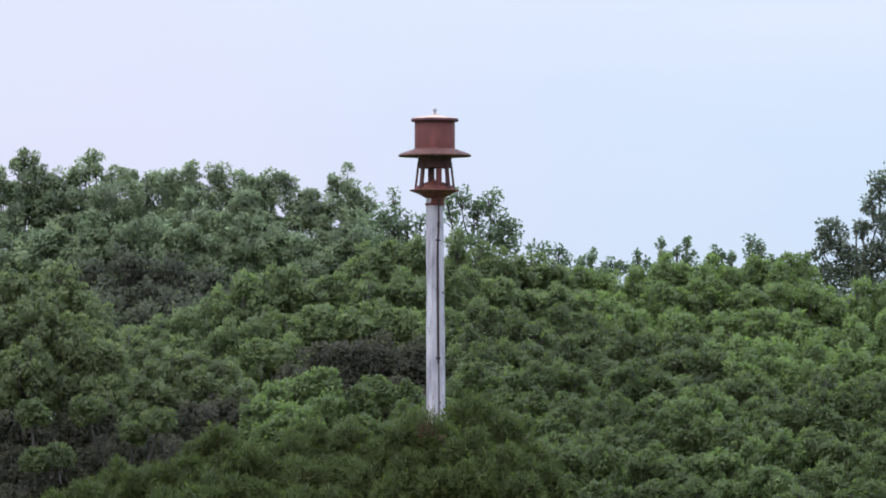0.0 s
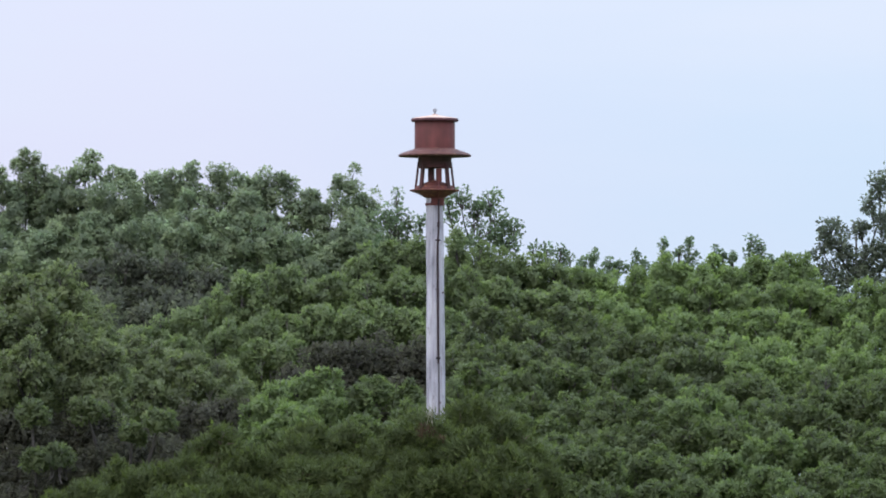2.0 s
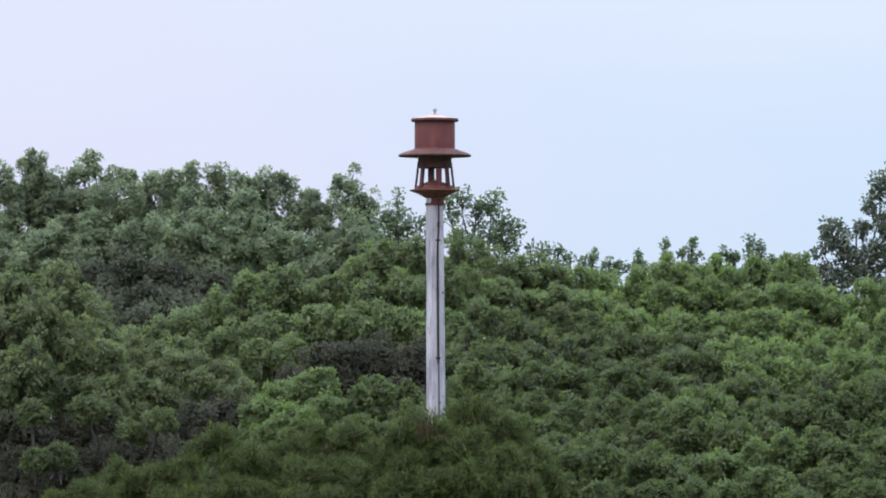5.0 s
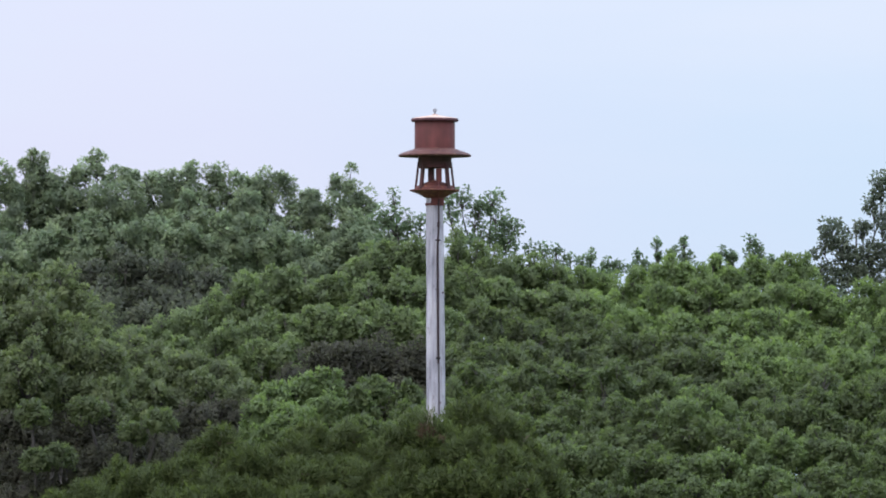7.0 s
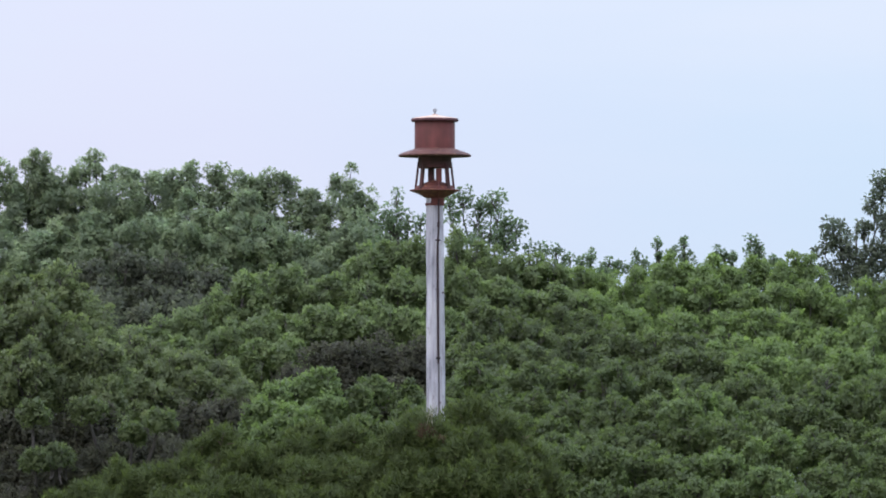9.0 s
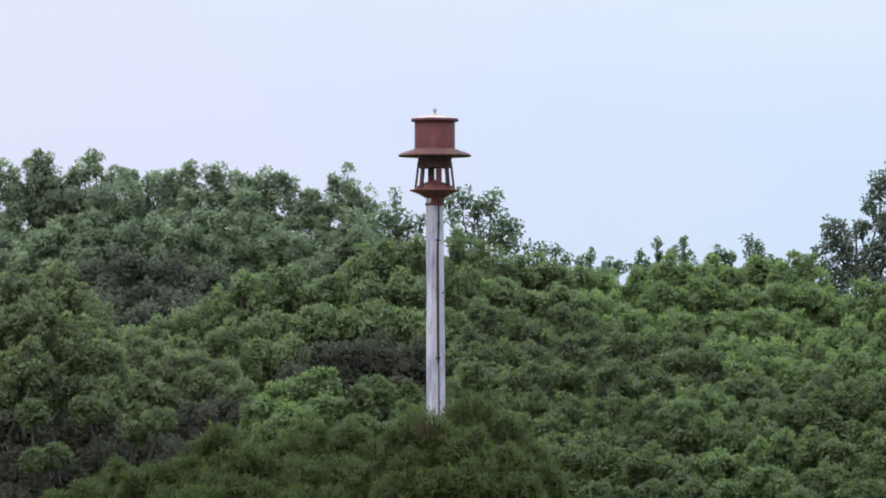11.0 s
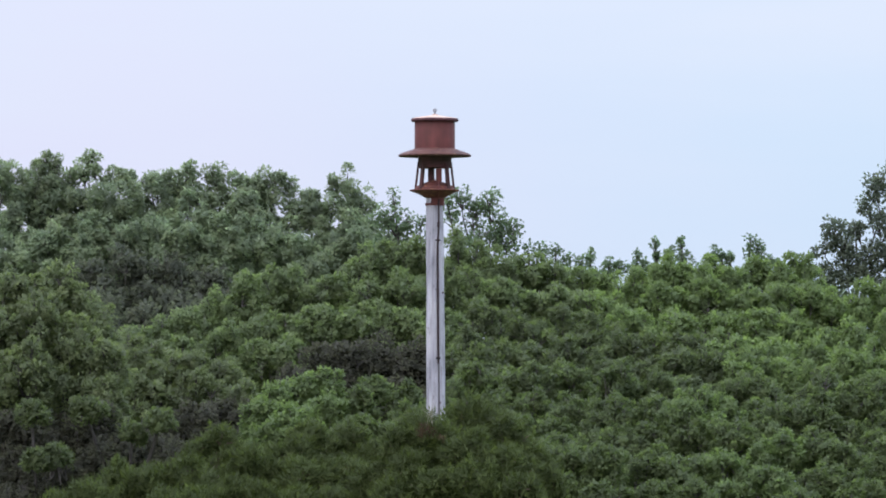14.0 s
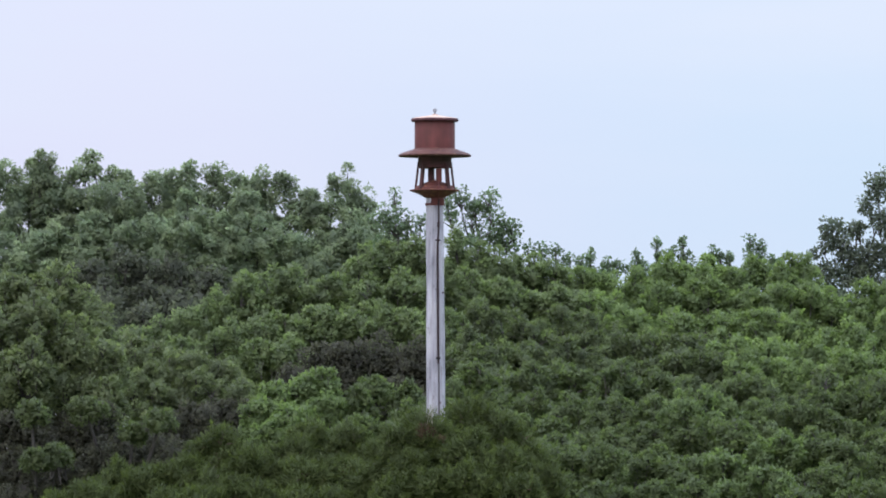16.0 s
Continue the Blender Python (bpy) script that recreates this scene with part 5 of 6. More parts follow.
crown("ash_tree", "green ash crown of small leaf tufts, brighter light put into its colour", "lit_ash", (3.15, 137.40), [
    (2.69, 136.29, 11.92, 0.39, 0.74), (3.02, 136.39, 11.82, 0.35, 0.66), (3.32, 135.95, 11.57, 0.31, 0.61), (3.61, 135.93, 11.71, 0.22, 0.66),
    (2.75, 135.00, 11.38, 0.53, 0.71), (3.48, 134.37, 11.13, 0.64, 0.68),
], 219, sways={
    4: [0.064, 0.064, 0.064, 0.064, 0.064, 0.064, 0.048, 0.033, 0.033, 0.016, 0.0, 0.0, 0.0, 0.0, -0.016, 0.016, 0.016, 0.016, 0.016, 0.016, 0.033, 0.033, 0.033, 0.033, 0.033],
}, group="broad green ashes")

crown("ash_tree", "green ash crown of small leaf tufts, brighter light put into its colour", "lit_ash", (4.28, 138.40), [
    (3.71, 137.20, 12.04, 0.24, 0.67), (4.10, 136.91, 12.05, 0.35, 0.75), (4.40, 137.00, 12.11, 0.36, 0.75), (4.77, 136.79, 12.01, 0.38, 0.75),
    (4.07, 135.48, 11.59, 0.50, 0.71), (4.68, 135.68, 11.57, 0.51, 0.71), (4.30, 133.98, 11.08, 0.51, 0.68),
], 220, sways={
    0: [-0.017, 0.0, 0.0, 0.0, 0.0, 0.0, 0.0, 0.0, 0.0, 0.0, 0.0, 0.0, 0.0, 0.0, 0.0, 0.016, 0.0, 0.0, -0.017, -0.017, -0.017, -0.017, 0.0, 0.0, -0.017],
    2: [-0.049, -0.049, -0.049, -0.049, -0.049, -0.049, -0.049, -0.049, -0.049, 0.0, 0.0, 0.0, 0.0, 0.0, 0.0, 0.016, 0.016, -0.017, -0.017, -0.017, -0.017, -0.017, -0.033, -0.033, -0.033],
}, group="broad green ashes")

crown("ash_tree", "green ash crown of small leaf tufts, brighter light put into its colour", "lit_ash", (5.45, 138.40), [
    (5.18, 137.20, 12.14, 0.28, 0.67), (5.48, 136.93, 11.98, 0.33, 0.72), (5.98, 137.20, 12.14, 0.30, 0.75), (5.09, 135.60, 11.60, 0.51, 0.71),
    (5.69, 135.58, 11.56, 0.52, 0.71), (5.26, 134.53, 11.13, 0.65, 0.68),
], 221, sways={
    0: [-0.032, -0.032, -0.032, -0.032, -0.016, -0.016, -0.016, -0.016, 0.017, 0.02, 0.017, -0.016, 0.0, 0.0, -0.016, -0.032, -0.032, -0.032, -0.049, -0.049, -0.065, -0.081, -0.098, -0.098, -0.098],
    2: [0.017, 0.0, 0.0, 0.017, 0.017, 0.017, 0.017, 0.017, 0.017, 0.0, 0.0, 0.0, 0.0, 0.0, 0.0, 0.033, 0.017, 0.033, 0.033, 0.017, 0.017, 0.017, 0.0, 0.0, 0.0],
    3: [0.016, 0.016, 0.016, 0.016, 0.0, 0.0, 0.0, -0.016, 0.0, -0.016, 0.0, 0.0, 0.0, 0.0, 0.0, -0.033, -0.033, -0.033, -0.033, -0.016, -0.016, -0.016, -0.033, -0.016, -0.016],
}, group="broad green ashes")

crown("ash_tree", "green ash crown of small leaf tufts, brighter light put into its colour", "lit_ash", (6.44, 138.40), [
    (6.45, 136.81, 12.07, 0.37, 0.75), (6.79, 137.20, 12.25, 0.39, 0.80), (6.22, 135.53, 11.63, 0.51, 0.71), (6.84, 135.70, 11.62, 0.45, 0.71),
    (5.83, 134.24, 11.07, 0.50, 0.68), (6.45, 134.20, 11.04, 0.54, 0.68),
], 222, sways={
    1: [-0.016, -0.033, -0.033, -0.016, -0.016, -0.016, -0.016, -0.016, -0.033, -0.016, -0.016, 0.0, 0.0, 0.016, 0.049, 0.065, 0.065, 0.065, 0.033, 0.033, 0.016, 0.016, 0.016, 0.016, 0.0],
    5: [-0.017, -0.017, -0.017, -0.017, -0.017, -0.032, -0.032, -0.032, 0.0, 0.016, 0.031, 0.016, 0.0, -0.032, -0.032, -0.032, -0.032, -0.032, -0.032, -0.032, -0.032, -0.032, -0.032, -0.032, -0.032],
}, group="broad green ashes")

crown("ash_tree", "green ash crown of small leaf tufts, brighter light put into its colour", "lit_ash", (7.78, 137.40), [
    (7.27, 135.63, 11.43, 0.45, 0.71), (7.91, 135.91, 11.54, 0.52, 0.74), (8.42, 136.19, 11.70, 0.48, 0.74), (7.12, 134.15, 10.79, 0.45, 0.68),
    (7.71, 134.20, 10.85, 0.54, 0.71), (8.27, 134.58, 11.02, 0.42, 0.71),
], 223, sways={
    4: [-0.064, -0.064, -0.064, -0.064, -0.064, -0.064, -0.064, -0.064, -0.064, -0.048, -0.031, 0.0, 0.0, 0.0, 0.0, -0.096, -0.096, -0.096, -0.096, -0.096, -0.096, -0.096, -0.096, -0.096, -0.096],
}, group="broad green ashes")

crown("ash_tree", "green ash with small leaf tufts, shade put into its darker colour", "dimmed_ash", (1.16, 132.40), [
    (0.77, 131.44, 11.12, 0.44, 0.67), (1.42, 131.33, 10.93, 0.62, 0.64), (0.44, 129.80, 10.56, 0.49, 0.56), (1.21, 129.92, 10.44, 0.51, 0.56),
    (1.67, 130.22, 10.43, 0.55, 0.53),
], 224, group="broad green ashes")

crown("ash_tree", "green ash with small leaf tufts, shade put into its darker colour", "dimmed_ash", (2.67, 132.40), [
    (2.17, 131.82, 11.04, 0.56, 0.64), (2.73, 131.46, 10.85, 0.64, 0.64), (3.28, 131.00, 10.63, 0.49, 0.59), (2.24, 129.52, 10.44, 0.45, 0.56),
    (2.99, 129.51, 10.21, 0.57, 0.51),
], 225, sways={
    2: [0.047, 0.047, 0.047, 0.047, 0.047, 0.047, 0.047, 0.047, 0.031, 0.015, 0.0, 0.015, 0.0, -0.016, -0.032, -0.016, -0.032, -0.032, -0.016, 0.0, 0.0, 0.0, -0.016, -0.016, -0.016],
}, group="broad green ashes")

crown("ash_tree", "green ash with small leaf tufts, shade put into its darker colour", "dimmed_ash", (4.21, 131.40), [
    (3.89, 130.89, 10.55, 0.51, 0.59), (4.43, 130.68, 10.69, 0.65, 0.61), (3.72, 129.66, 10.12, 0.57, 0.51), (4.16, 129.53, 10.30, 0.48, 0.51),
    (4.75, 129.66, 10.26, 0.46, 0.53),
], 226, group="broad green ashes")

crown("ash_tree", "green ash crown of small leaf tufts, brighter light put into its colour", "lit_ash", (5.82, 131.40), [
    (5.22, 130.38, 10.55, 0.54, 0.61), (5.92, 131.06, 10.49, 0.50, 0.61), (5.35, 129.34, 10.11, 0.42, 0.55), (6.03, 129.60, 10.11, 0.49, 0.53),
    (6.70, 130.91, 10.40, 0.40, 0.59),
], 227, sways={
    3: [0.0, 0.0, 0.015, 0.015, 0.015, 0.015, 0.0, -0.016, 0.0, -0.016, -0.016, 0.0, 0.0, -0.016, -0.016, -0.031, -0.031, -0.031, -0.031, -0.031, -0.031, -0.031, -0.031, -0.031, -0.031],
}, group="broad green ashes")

crown("ash_tree", "green ash crown of small leaf tufts, brighter light put into its colour", "lit_ash", (7.40, 131.40), [
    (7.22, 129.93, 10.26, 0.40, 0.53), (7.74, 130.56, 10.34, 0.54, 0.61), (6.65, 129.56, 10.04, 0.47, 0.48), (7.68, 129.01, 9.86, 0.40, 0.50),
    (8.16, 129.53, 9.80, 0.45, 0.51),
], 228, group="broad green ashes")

crown("elm_tree", "bushy fresh green young elm with tufted twigs", "elm", (0.88, 120.40), [
    (0.48, 119.40, 9.80, 0.39, 0.47), (0.16, 119.10, 9.52, 0.39, 0.44), (0.78, 119.02, 9.39, 0.44, 0.44), (1.13, 119.50, 9.73, 0.38, 0.44),
    (1.55, 119.40, 9.82, 0.37, 0.47), (1.40, 118.42, 9.41, 0.53, 0.44),
], 229, sways={
    0: [0.014, 0.0, 0.0, 0.0, 0.0, -0.015, -0.015, -0.015, 0.0, -0.029, -0.043, -0.029, 0.0, 0.014, 0.0, 0.0, 0.0, 0.0, 0.0, 0.0, 0.0, 0.0, 0.0, 0.0, 0.0],
    4: [0.043, 0.043, 0.057, 0.057, 0.057, 0.057, 0.043, 0.043, 0.043, 0.0, -0.015, 0.0, 0.0, 0.0, 0.0, 0.014, 0.014, 0.014, 0.0, 0.014, 0.014, 0.014, 0.014, 0.0, 0.0],
}, group="bushy young elms")

crown("elm_tree", "bushy fresh green young elm with tufted twigs", "elm", (1.83, 119.40), [
    (2.06, 119.59, 9.85, 0.46, 0.47), (2.09, 118.19, 9.31, 0.49, 0.44), (1.76, 117.52, 8.93, 0.50, 0.41), (2.41, 117.39, 8.86, 0.32, 0.41),
    (1.14, 117.41, 9.10, 0.42, 0.39),
], 230, group="bushy young elms")

crown("elm_tree", "bushy fresh green young elm with tufted twigs", "elm", (2.97, 119.40), [
    (2.79, 119.00, 9.80, 0.35, 0.44), (3.26, 119.16, 9.56, 0.39, 0.42), (2.79, 117.73, 9.28, 0.51, 0.44), (3.34, 117.86, 9.27, 0.38, 0.41),
    (2.89, 116.89, 8.79, 0.48, 0.39),
], 231, sways={
    0: [0.2, 0.2, 0.2, 0.2, 0.2, 0.157, 0.157, 0.157, 0.157, 0.043, 0.0, -0.014, 0.0, 0.015, 0.015, 0.0, 0.015, 0.043, 0.071, 0.071, 0.071, 0.071, 0.071, 0.071, 0.071],
}, group="bushy young elms")

crown("elm_tree", "bushy fresh green young elm with tufted twigs", "elm", (3.64, 119.40), [
    (3.62, 118.96, 9.70, 0.28, 0.39), (3.56, 117.50, 9.18, 0.40, 0.39), (3.37, 116.82, 8.89, 0.51, 0.39), (3.92, 116.56, 8.84, 0.39, 0.39),
], 232, sways={
    1: [0.027, 0.042, 0.042, 0.042, 0.042, 0.042, 0.042, 0.042, 0.042, 0.014, 0.0, 0.0, 0.0, 0.0, -0.015, -0.042, -0.028, -0.015, 0.014, 0.014, 0.014, 0.014, 0.014, 0.014, -0.015],
}, group="bushy young elms")

crown("elm_tree", "feathery young elm, brighter light put into its paler green", "lit_elm", (4.23, 118.40), [
    (4.17, 117.20, 9.38, 0.37, 0.41), (4.59, 117.40, 9.25, 0.32, 0.39), (3.89, 116.77, 9.23, 0.39, 0.36), (4.36, 116.68, 8.95, 0.32, 0.34),
], 233, sways={
    0: [0.056, 0.056, 0.056, 0.056, 0.042, 0.042, 0.042, 0.056, 0.056, 0.042, 0.042, 0.028, 0.0, -0.014, -0.028, 0.014, -0.014, -0.014, -0.014, -0.014, -0.014, -0.014, -0.014, -0.014, -0.014],
}, group="bushy young elms")

crown("elm_tree", "bushy fresh green young elm with tufted twigs", "elm", (5.08, 119.40), [
    (4.79, 118.82, 9.57, 0.42, 0.39), (5.24, 118.75, 9.61, 0.40, 0.39), (5.13, 117.78, 9.25, 0.43, 0.39), (5.43, 117.09, 9.18, 0.43, 0.39),
    (4.65, 116.12, 8.88, 0.39, 0.38), (5.21, 116.49, 8.83, 0.47, 0.39),
], 234, group="bushy young elms")

crown("elm_tree", "bushy fresh green young elm with tufted twigs", "elm", (6.53, 119.40), [
    (5.77, 116.98, 9.21, 0.28, 0.39), (6.16, 117.56, 9.40, 0.30, 0.44), (6.63, 117.80, 9.42, 0.37, 0.44), (6.16, 117.08, 9.04, 0.37, 0.39),
    (6.58, 117.07, 8.91, 0.43, 0.39), (7.13, 117.57, 9.50, 0.43, 0.46), (7.28, 116.96, 9.01, 0.38, 0.41),
], 235, sways={
    2: [-0.042, -0.056, -0.056, -0.042, -0.028, -0.028, -0.028, -0.028, -0.028, 0.0, -0.014, 0.0, 0.0, -0.014, -0.014, -0.056, -0.056, -0.056, -0.056, -0.056, -0.042, -0.056, -0.056, -0.042, -0.042],
}, group="bushy young elms")

# backing crowns added behind the elms to close gaps of sky
crown("ash_tree", "green ash with small leaf tufts, shade put into its darker colour", "dimmed_ash", (0.97, 126.40), [
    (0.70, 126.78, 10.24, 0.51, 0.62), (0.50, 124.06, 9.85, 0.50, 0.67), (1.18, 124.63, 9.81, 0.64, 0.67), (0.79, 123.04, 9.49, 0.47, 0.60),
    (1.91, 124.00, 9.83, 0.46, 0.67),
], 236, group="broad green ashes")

crown("ash_tree", "green ash with small leaf tufts, shade put into its darker colour", "dimmed_ash", (3.43, 126.40), [
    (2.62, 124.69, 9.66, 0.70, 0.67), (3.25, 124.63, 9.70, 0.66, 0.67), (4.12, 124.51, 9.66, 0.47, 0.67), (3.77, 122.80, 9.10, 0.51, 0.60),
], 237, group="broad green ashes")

crown("ash_tree", "green ash with small leaf tufts, shade put into its darker colour", "dimmed_ash", (6.33, 126.40), [
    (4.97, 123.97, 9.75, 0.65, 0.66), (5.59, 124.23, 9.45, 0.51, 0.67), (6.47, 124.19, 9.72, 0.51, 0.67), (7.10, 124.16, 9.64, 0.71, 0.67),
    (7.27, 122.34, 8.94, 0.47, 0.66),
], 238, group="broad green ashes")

crown("elm_tree", "bushy fresh green young elm with tufted twigs", "elm", (2.39, 117.40), [
    (1.91, 116.20, 8.68, 0.36, 0.57), (1.71, 115.85, 8.43, 0.40, 0.56), (2.29, 115.46, 8.22, 0.43, 0.54), (2.73, 115.34, 8.32, 0.42, 0.54),
    (3.01, 115.08, 8.04, 0.48, 0.45),
], 239, group="bushy young elms")

crown("elm_tree", "bushy fresh green young elm with tufted twigs", "elm", (6.30, 117.40), [
    (4.04, 115.02, 8.37, 0.61, 0.54), (6.64, 115.22, 8.39, 0.49, 0.54), (6.95, 115.97, 8.68, 0.46, 0.57), (6.86, 114.46, 8.07, 0.43, 0.45),
    (7.15, 115.08, 8.18, 0.42, 0.50),
], 240, group="bushy young elms")

crown("elm_tree", "bushy fresh green young elm with tufted twigs", "elm", (2.11, 114.40), [
    (1.60, 113.60, 8.42, 0.37, 0.38), (2.13, 113.25, 8.48, 0.42, 0.38), (2.49, 112.85, 8.43, 0.32, 0.37), (1.86, 112.86, 7.91, 0.35, 0.37),
    (2.44, 112.27, 7.87, 0.38, 0.37),
], 241, group="bushy young elms")

crown("elm_tree", "bushy fresh green young elm with tufted twigs", "elm", (3.40, 114.40), [
    (3.24, 113.40, 8.42, 0.41, 0.38), (3.68, 113.22, 8.31, 0.46, 0.38), (3.34, 112.16, 7.93, 0.32, 0.37), (2.79, 112.35, 7.74, 0.34, 0.33),
    (3.93, 111.92, 7.88, 0.36, 0.37),
], 242, sways={
    0: [0.027, 0.041, 0.041, 0.041, 0.041, 0.027, 0.027, 0.027, 0.027, 0.0, 0.013, 0.013, 0.0, -0.014, -0.014, 0.0, 0.0, 0.013, 0.027, 0.041, 0.054, 0.054, 0.054, 0.054, 0.054],
}, group="bushy young elms")

crown("elm_tree", "feathery young elm, brighter light put into its paler green", "lit_elm", (4.83, 114.40), [
    (4.41, 113.35, 8.38, 0.40, 0.38), (4.84, 113.60, 8.49, 0.43, 0.42), (5.37, 113.67, 8.63, 0.33, 0.42), (4.49, 112.61, 7.91, 0.36, 0.37),
    (5.08, 112.39, 8.13, 0.37, 0.39),
], 243, sways={
    1: [-0.041, -0.054, -0.041, -0.041, -0.041, -0.041, -0.041, -0.027, -0.027, 0.027, 0.041, 0.027, 0.0, -0.013, -0.013, 0.055, 0.055, 0.055, 0.041, 0.068, 0.096, 0.096, 0.096, 0.068, 0.055],
}, group="bushy young elms")

crown("elm_tree", "bushy fresh green young elm with tufted twigs", "elm", (6.16, 114.40), [
    (5.83, 113.90, 8.65, 0.39, 0.42), (6.25, 113.50, 8.52, 0.37, 0.40), (5.74, 112.68, 8.10, 0.45, 0.40), (6.14, 112.73, 8.13, 0.33, 0.40),
    (7.07, 113.32, 8.51, 0.37, 0.40), (6.54, 111.62, 7.88, 0.36, 0.35), (5.52, 111.71, 7.77, 0.44, 0.33),
], 244, sways={
    0: [-0.041, -0.041, -0.041, -0.041, -0.028, -0.028, -0.028, -0.014, -0.014, 0.013, 0.013, 0.013, 0.0, 0.0, -0.014, -0.014, -0.014, -0.014, -0.014, -0.014, -0.014, -0.014, -0.014, -0.014, -0.014],
    1: [-0.027, -0.027, -0.027, -0.027, -0.027, -0.027, -0.027, -0.027, -0.027, 0.0, 0.0, 0.013, 0.0, 0.0, 0.0, -0.027, -0.027, -0.027, -0.027, -0.027, -0.027, -0.027, -0.013, 0.0, 0.013],
}, group="bushy young elms")

crown("elm_tree", "feathery young elm, brighter light put into its paler green", "lit_elm", (-2.30, 113.40), [
    (-2.58, 112.40, 9.34, 0.37, 0.44), (-2.22, 112.72, 9.51, 0.33, 0.44), (-1.90, 112.80, 9.61, 0.25, 0.40), (-2.83, 112.09, 9.13, 0.31, 0.37),
    (-2.31, 111.59, 9.05, 0.45, 0.39), (-1.81, 111.92, 9.22, 0.31, 0.37), (-2.62, 111.34, 8.81, 0.36, 0.33), (-2.10, 111.17, 8.79, 0.32, 0.30),
], 245, sways={
    0: [0.0, 0.0, 0.0, 0.0, 0.0, 0.0, 0.0, 0.0, 0.0, 0.0, -0.013, 0.0, 0.0, 0.0, 0.0, 0.027, 0.027, 0.013, 0.0, 0.0, 0.0, -0.013, -0.013, -0.027, -0.027],
    2: [0.0, 0.0, -0.013, 0.04, 0.04, 0.04, 0.04, -0.013, -0.026, 0.0, 0.04, 0.055, 0.0, -0.013, -0.013, 0.0, 0.014, 0.027, 0.055, 0.055, 0.055, 0.04, 0.014, 0.0, -0.013],
}, group="bushy young elms")

crown("elm_tree", "bushy fresh green young elm with tufted twigs", "elm", (-1.20, 113.40), [
    (-1.09, 112.60, 9.54, 0.26, 0.33), (-1.29, 112.13, 9.33, 0.26, 0.31), (-1.26, 111.32, 8.87, 0.37, 0.33), (-0.80, 111.28, 8.79, 0.29, 0.30),
    (-1.52, 111.07, 8.78, 0.29, 0.28),
], 246, sways={
    0: [0.026, 0.026, 0.013, 0.013, 0.013, 0.013, 0.013, 0.013, 0.013, 0.0, 0.0, 0.013, 0.0, 0.0, 0.0, 0.013, 0.013, 0.013, 0.0, 0.0, 0.0, 0.0, 0.0, 0.013, 0.0],
}, group="bushy young elms")

crown("elm_tree", "bushy fresh green young elm with tufted twigs", "elm", (-0.29, 113.40), [
    (-0.50, 112.55, 9.38, 0.28, 0.35), (-0.56, 111.60, 9.04, 0.30, 0.33), (0.07, 112.31, 9.13, 0.33, 0.35), (-0.18, 111.62, 8.99, 0.31, 0.30),
], 247, group="bushy young elms")

crown("cedar_tree", "dark olive red cedar with feathery sprays", "cedar", (-3.03, 97.40), [
    (-3.01, 96.60, 8.49, 0.39, 0.33), (-3.41, 96.20, 8.15, 0.35, 0.30), (-2.58, 96.20, 8.26, 0.33, 0.32), (-2.91, 95.80, 7.98, 0.40, 0.30),
    (-3.23, 95.40, 7.75, 0.34, 0.22),
], 248, group="foreground cedars")

crown("cedar_tree", "dark olive red cedar with feathery sprays", "cedar", (-4.34, 97.40), [
    (-3.93, 96.20, 7.99, 0.32, 0.27), (-4.33, 96.60, 8.09, 0.21, 0.24), (-4.67, 95.90, 7.80, 0.33, 0.22), (-5.07, 95.80, 7.66, 0.33, 0.21),
    (-3.68, 95.60, 7.72, 0.30, 0.22),
], 249, group="foreground cedars")

crown("cedar_tree", "dark olive red cedar with feathery sprays", "cedar", (-2.02, 97.40), [
    (-1.73, 97.00, 8.63, 0.35, 0.33), (-2.03, 96.60, 8.40, 0.35, 0.33), (-2.28, 96.20, 8.08, 0.33, 0.32), (-1.79, 96.00, 8.11, 0.39, 0.31),
    (-2.42, 95.60, 7.75, 0.31, 0.24), (-1.89, 95.50, 7.74, 0.34, 0.24),
], 250, group="foreground cedars")

low_cedar = crown("cedar_tree", "dark olive red cedar with feathery sprays", "cedar", (-1.17, 97.40), [
    (-1.24, 97.00, 8.56, 0.33, 0.33), (-0.93, 96.60, 8.33, 0.29, 0.32), (-1.34, 96.10, 8.15, 0.36, 0.31), (-0.93, 95.80, 7.95, 0.34, 0.28),
    (-1.41, 95.50, 7.75, 0.34, 0.24),
], 251, group="foreground cedars")

pole_cedar = crown("cedar_tree", "dark olive red cedar with feathery sprays", "cedar", (-0.30, 96.80), [
    (-0.34, 95.90, 8.70, 0.30, 0.33), (-0.57, 95.70, 8.45, 0.27, 0.33), (-0.13, 95.60, 8.65, 0.25, 0.33), (-0.40, 95.30, 8.20, 0.34, 0.31),
    (-0.59, 95.10, 7.89, 0.34, 0.30), (-0.10, 95.00, 8.00, 0.33, 0.31), (0.04, 95.40, 8.37, 0.27, 0.30),
], 252, group="foreground cedars")

crown("cedar_tree", "dark olive red cedar with feathery sprays", "cedar", (0.78, 96.80), [
    (0.33, 96.00, 8.91, 0.33, 0.39), (0.66, 95.90, 8.80, 0.31, 0.37), (0.90, 95.70, 8.60, 0.30, 0.34), (0.38, 95.30, 8.48, 0.40, 0.34),
    (0.79, 95.10, 8.29, 0.37, 0.33), (1.20, 95.50, 8.32, 0.27, 0.31), (1.35, 95.30, 8.00, 0.25, 0.31), (0.41, 94.80, 8.03, 0.40, 0.33),
    (0.97, 94.70, 7.92, 0.37, 0.30),
], 253, group="foreground cedars")


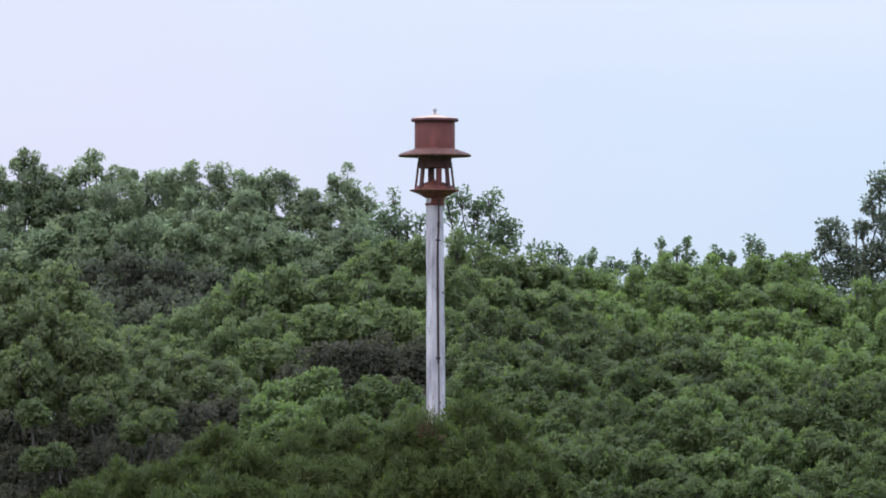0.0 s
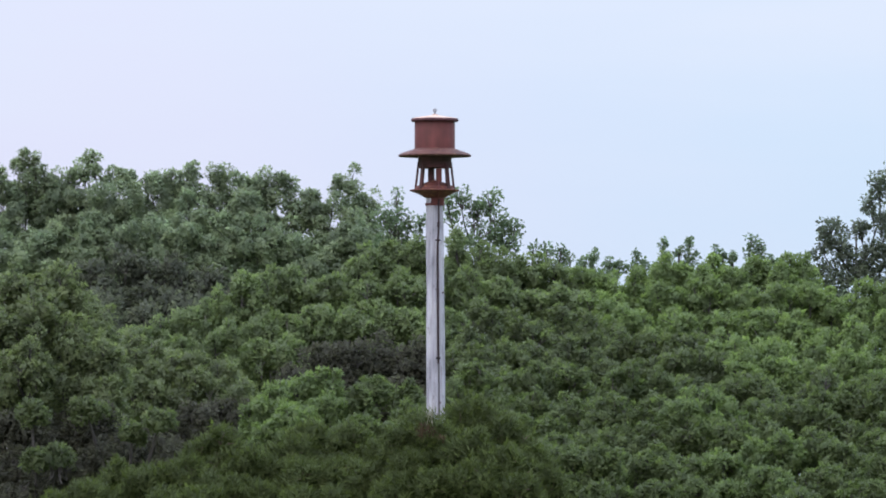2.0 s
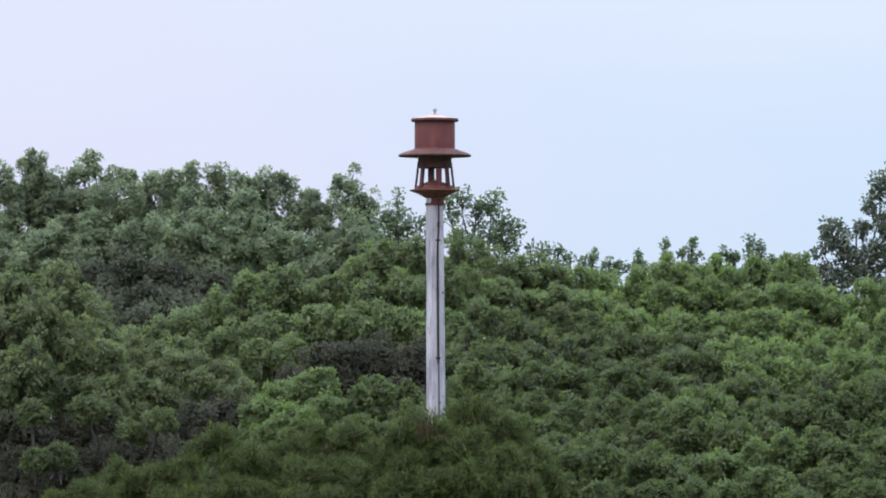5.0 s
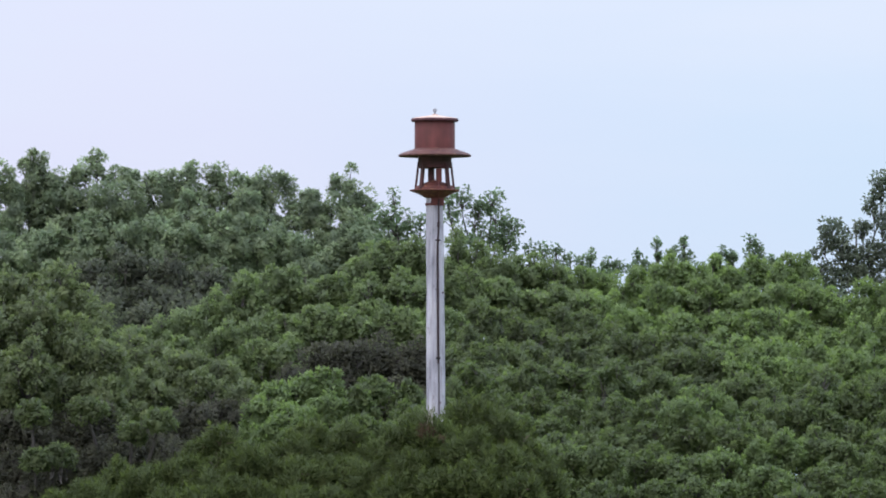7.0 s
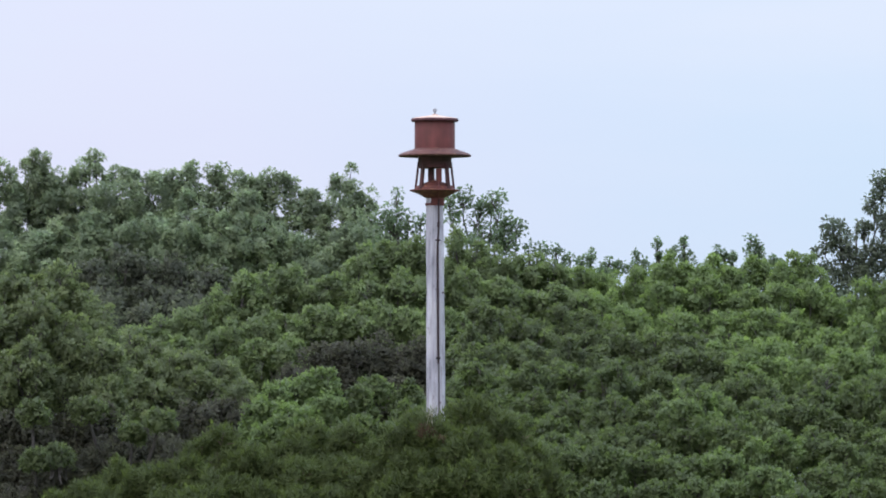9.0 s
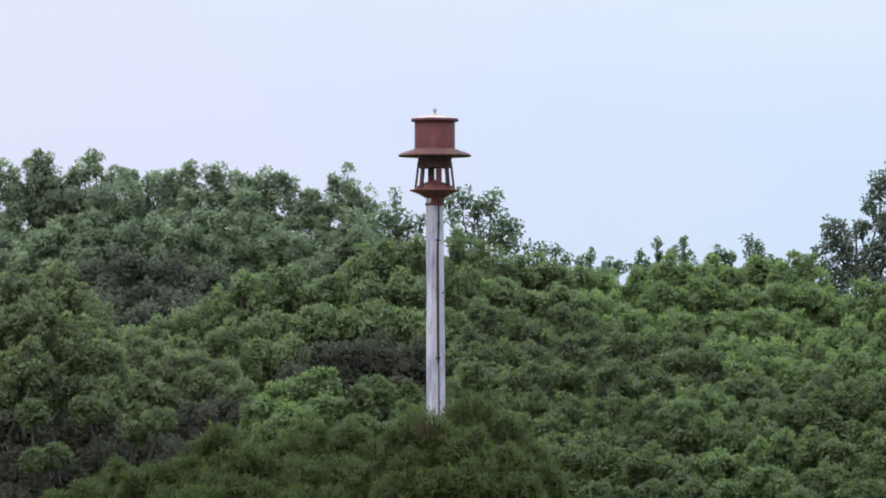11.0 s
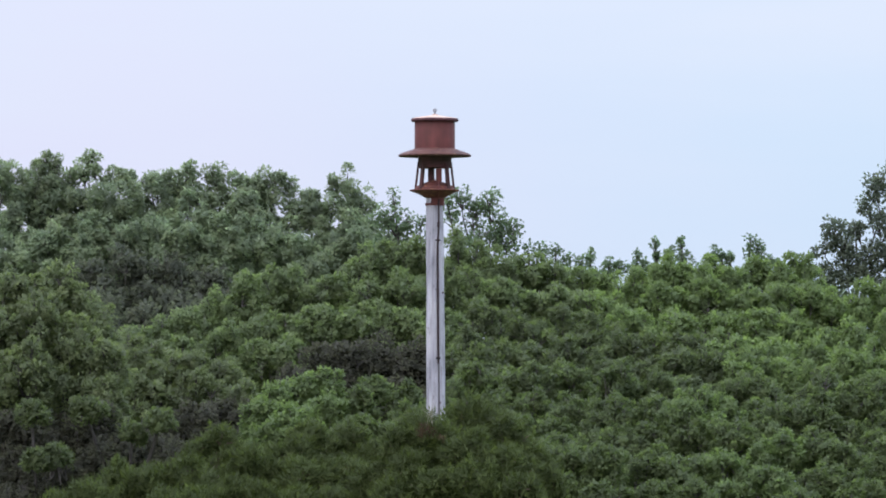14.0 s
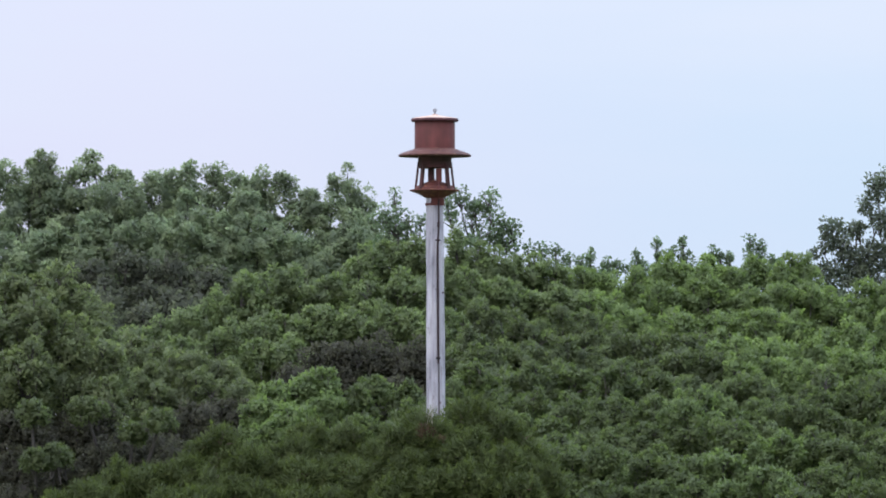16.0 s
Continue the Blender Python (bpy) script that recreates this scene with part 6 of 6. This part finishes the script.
# ---- dead tips on the cedars ----
def make_dead_tips(cedar, x, y, z, span, seed, twigs, sprays):
    """Bare bleached twigs and browned sprays that stand out of a cedar's top."""
    rng = random.Random(seed)
    base = Vector((x, y, z)) - cedar.matrix_world.translation
    for k in range(twigs):
        foot = base + Vector((rng.uniform(-0.5, 0.7) * span, rng.uniform(0, 0.06), -span * rng.uniform(0.5, 1.4)))
        tip = base + Vector((rng.uniform(-0.8, 0.8) * span, rng.uniform(-0.08, 0.04), span * rng.uniform(-0.3, 1.1)))
        mid = (foot + tip) / 2 + Vector((rng.uniform(-0.15, 0.15) * span, 0, 0.02))
        part("dead_twig", tube([foot, mid, tip], [0.0035, 0.003, 0.0015], 5), DEAD_TWIG, cedar, "bleached bare twig")
    if sprays:
        nrng = np.random.default_rng(seed)
        low = np.array(base - Vector((0, 0, span * 2.0)))
        spots = low + nrng.normal(size=(sprays, 3)) * np.array((span * 0.7, 0.05, span * 0.6))
        outs = np.tile(np.array((0.0, -1.0, 0.2)), (sprays, 1))
        me = leaf_mesh("dead_spray", spots, np.full(sprays, 0.055), outs, 40, 0.06, 0.2, 0.35, nrng, None, corners=3)
        me.materials.append(LEAF_BROWN)
        ob = new("dead_spray", me)
        ob.parent = cedar
        tagged(ob, "withered brown cedar spray", kind="stuff")


make_dead_tips(pole_cedar, -0.185, 95.1, 8.80, 0.14, 5, 7, 5)
make_dead_tips(low_cedar, -1.27, 95.75, 8.11, 0.08, 6, 0, 2)


# ---- the wind: boughs lean on their roots ----
def motions():
    for bough, pivot, arm, reach, kind, seed in BOUGHS:
        if reach is not None:
            times = [k * 0.5 for k in range(9)] + [6.5, 7.0, 7.5, 8.0, 8.5, 9.0] + [11.5 + 0.5 * k for k in range(10)]
            rows = []
            for t, dx in zip(times, reach):
                lean = math.degrees(math.atan2(dx, arm))
                rows.append((t, pose(*pivot, 0.3 * math.sin(1.1 * t + seed), lean, 0)))
        else:
            # a slow small stir, none alike
            rng = np.random.default_rng(seed)
            span = {"poplar": 0.016, "oak": 0.02, "sapling": 0.02, "ash": 0.012, "boxelder": 0.012, "cedar": 0.004, "elm": 0.012, "dim_fill": 0.004, "lit_ash": 0.012, "dimmed_ash": 0.012, "dimmed_boxelder": 0.012, "lit_elm": 0.012, "shade_shrub": 0.004}[kind]
            p1, p2, w1, w2 = rng.random(4)
            rows = []
            for k in range(17):
                dx = span * (math.sin(6.28 * p1 + (0.5 + 0.5 * w1) * k) + 0.6 * math.sin(6.28 * p2 + (1.1 + 0.7 * w2) * k))
                rows.append((float(k), pose(*pivot, 0.25 * math.sin(k * 0.9 + p2 * 6), math.degrees(math.atan2(dx, arm)), 0)))
        walk(bough, rows)


motions()
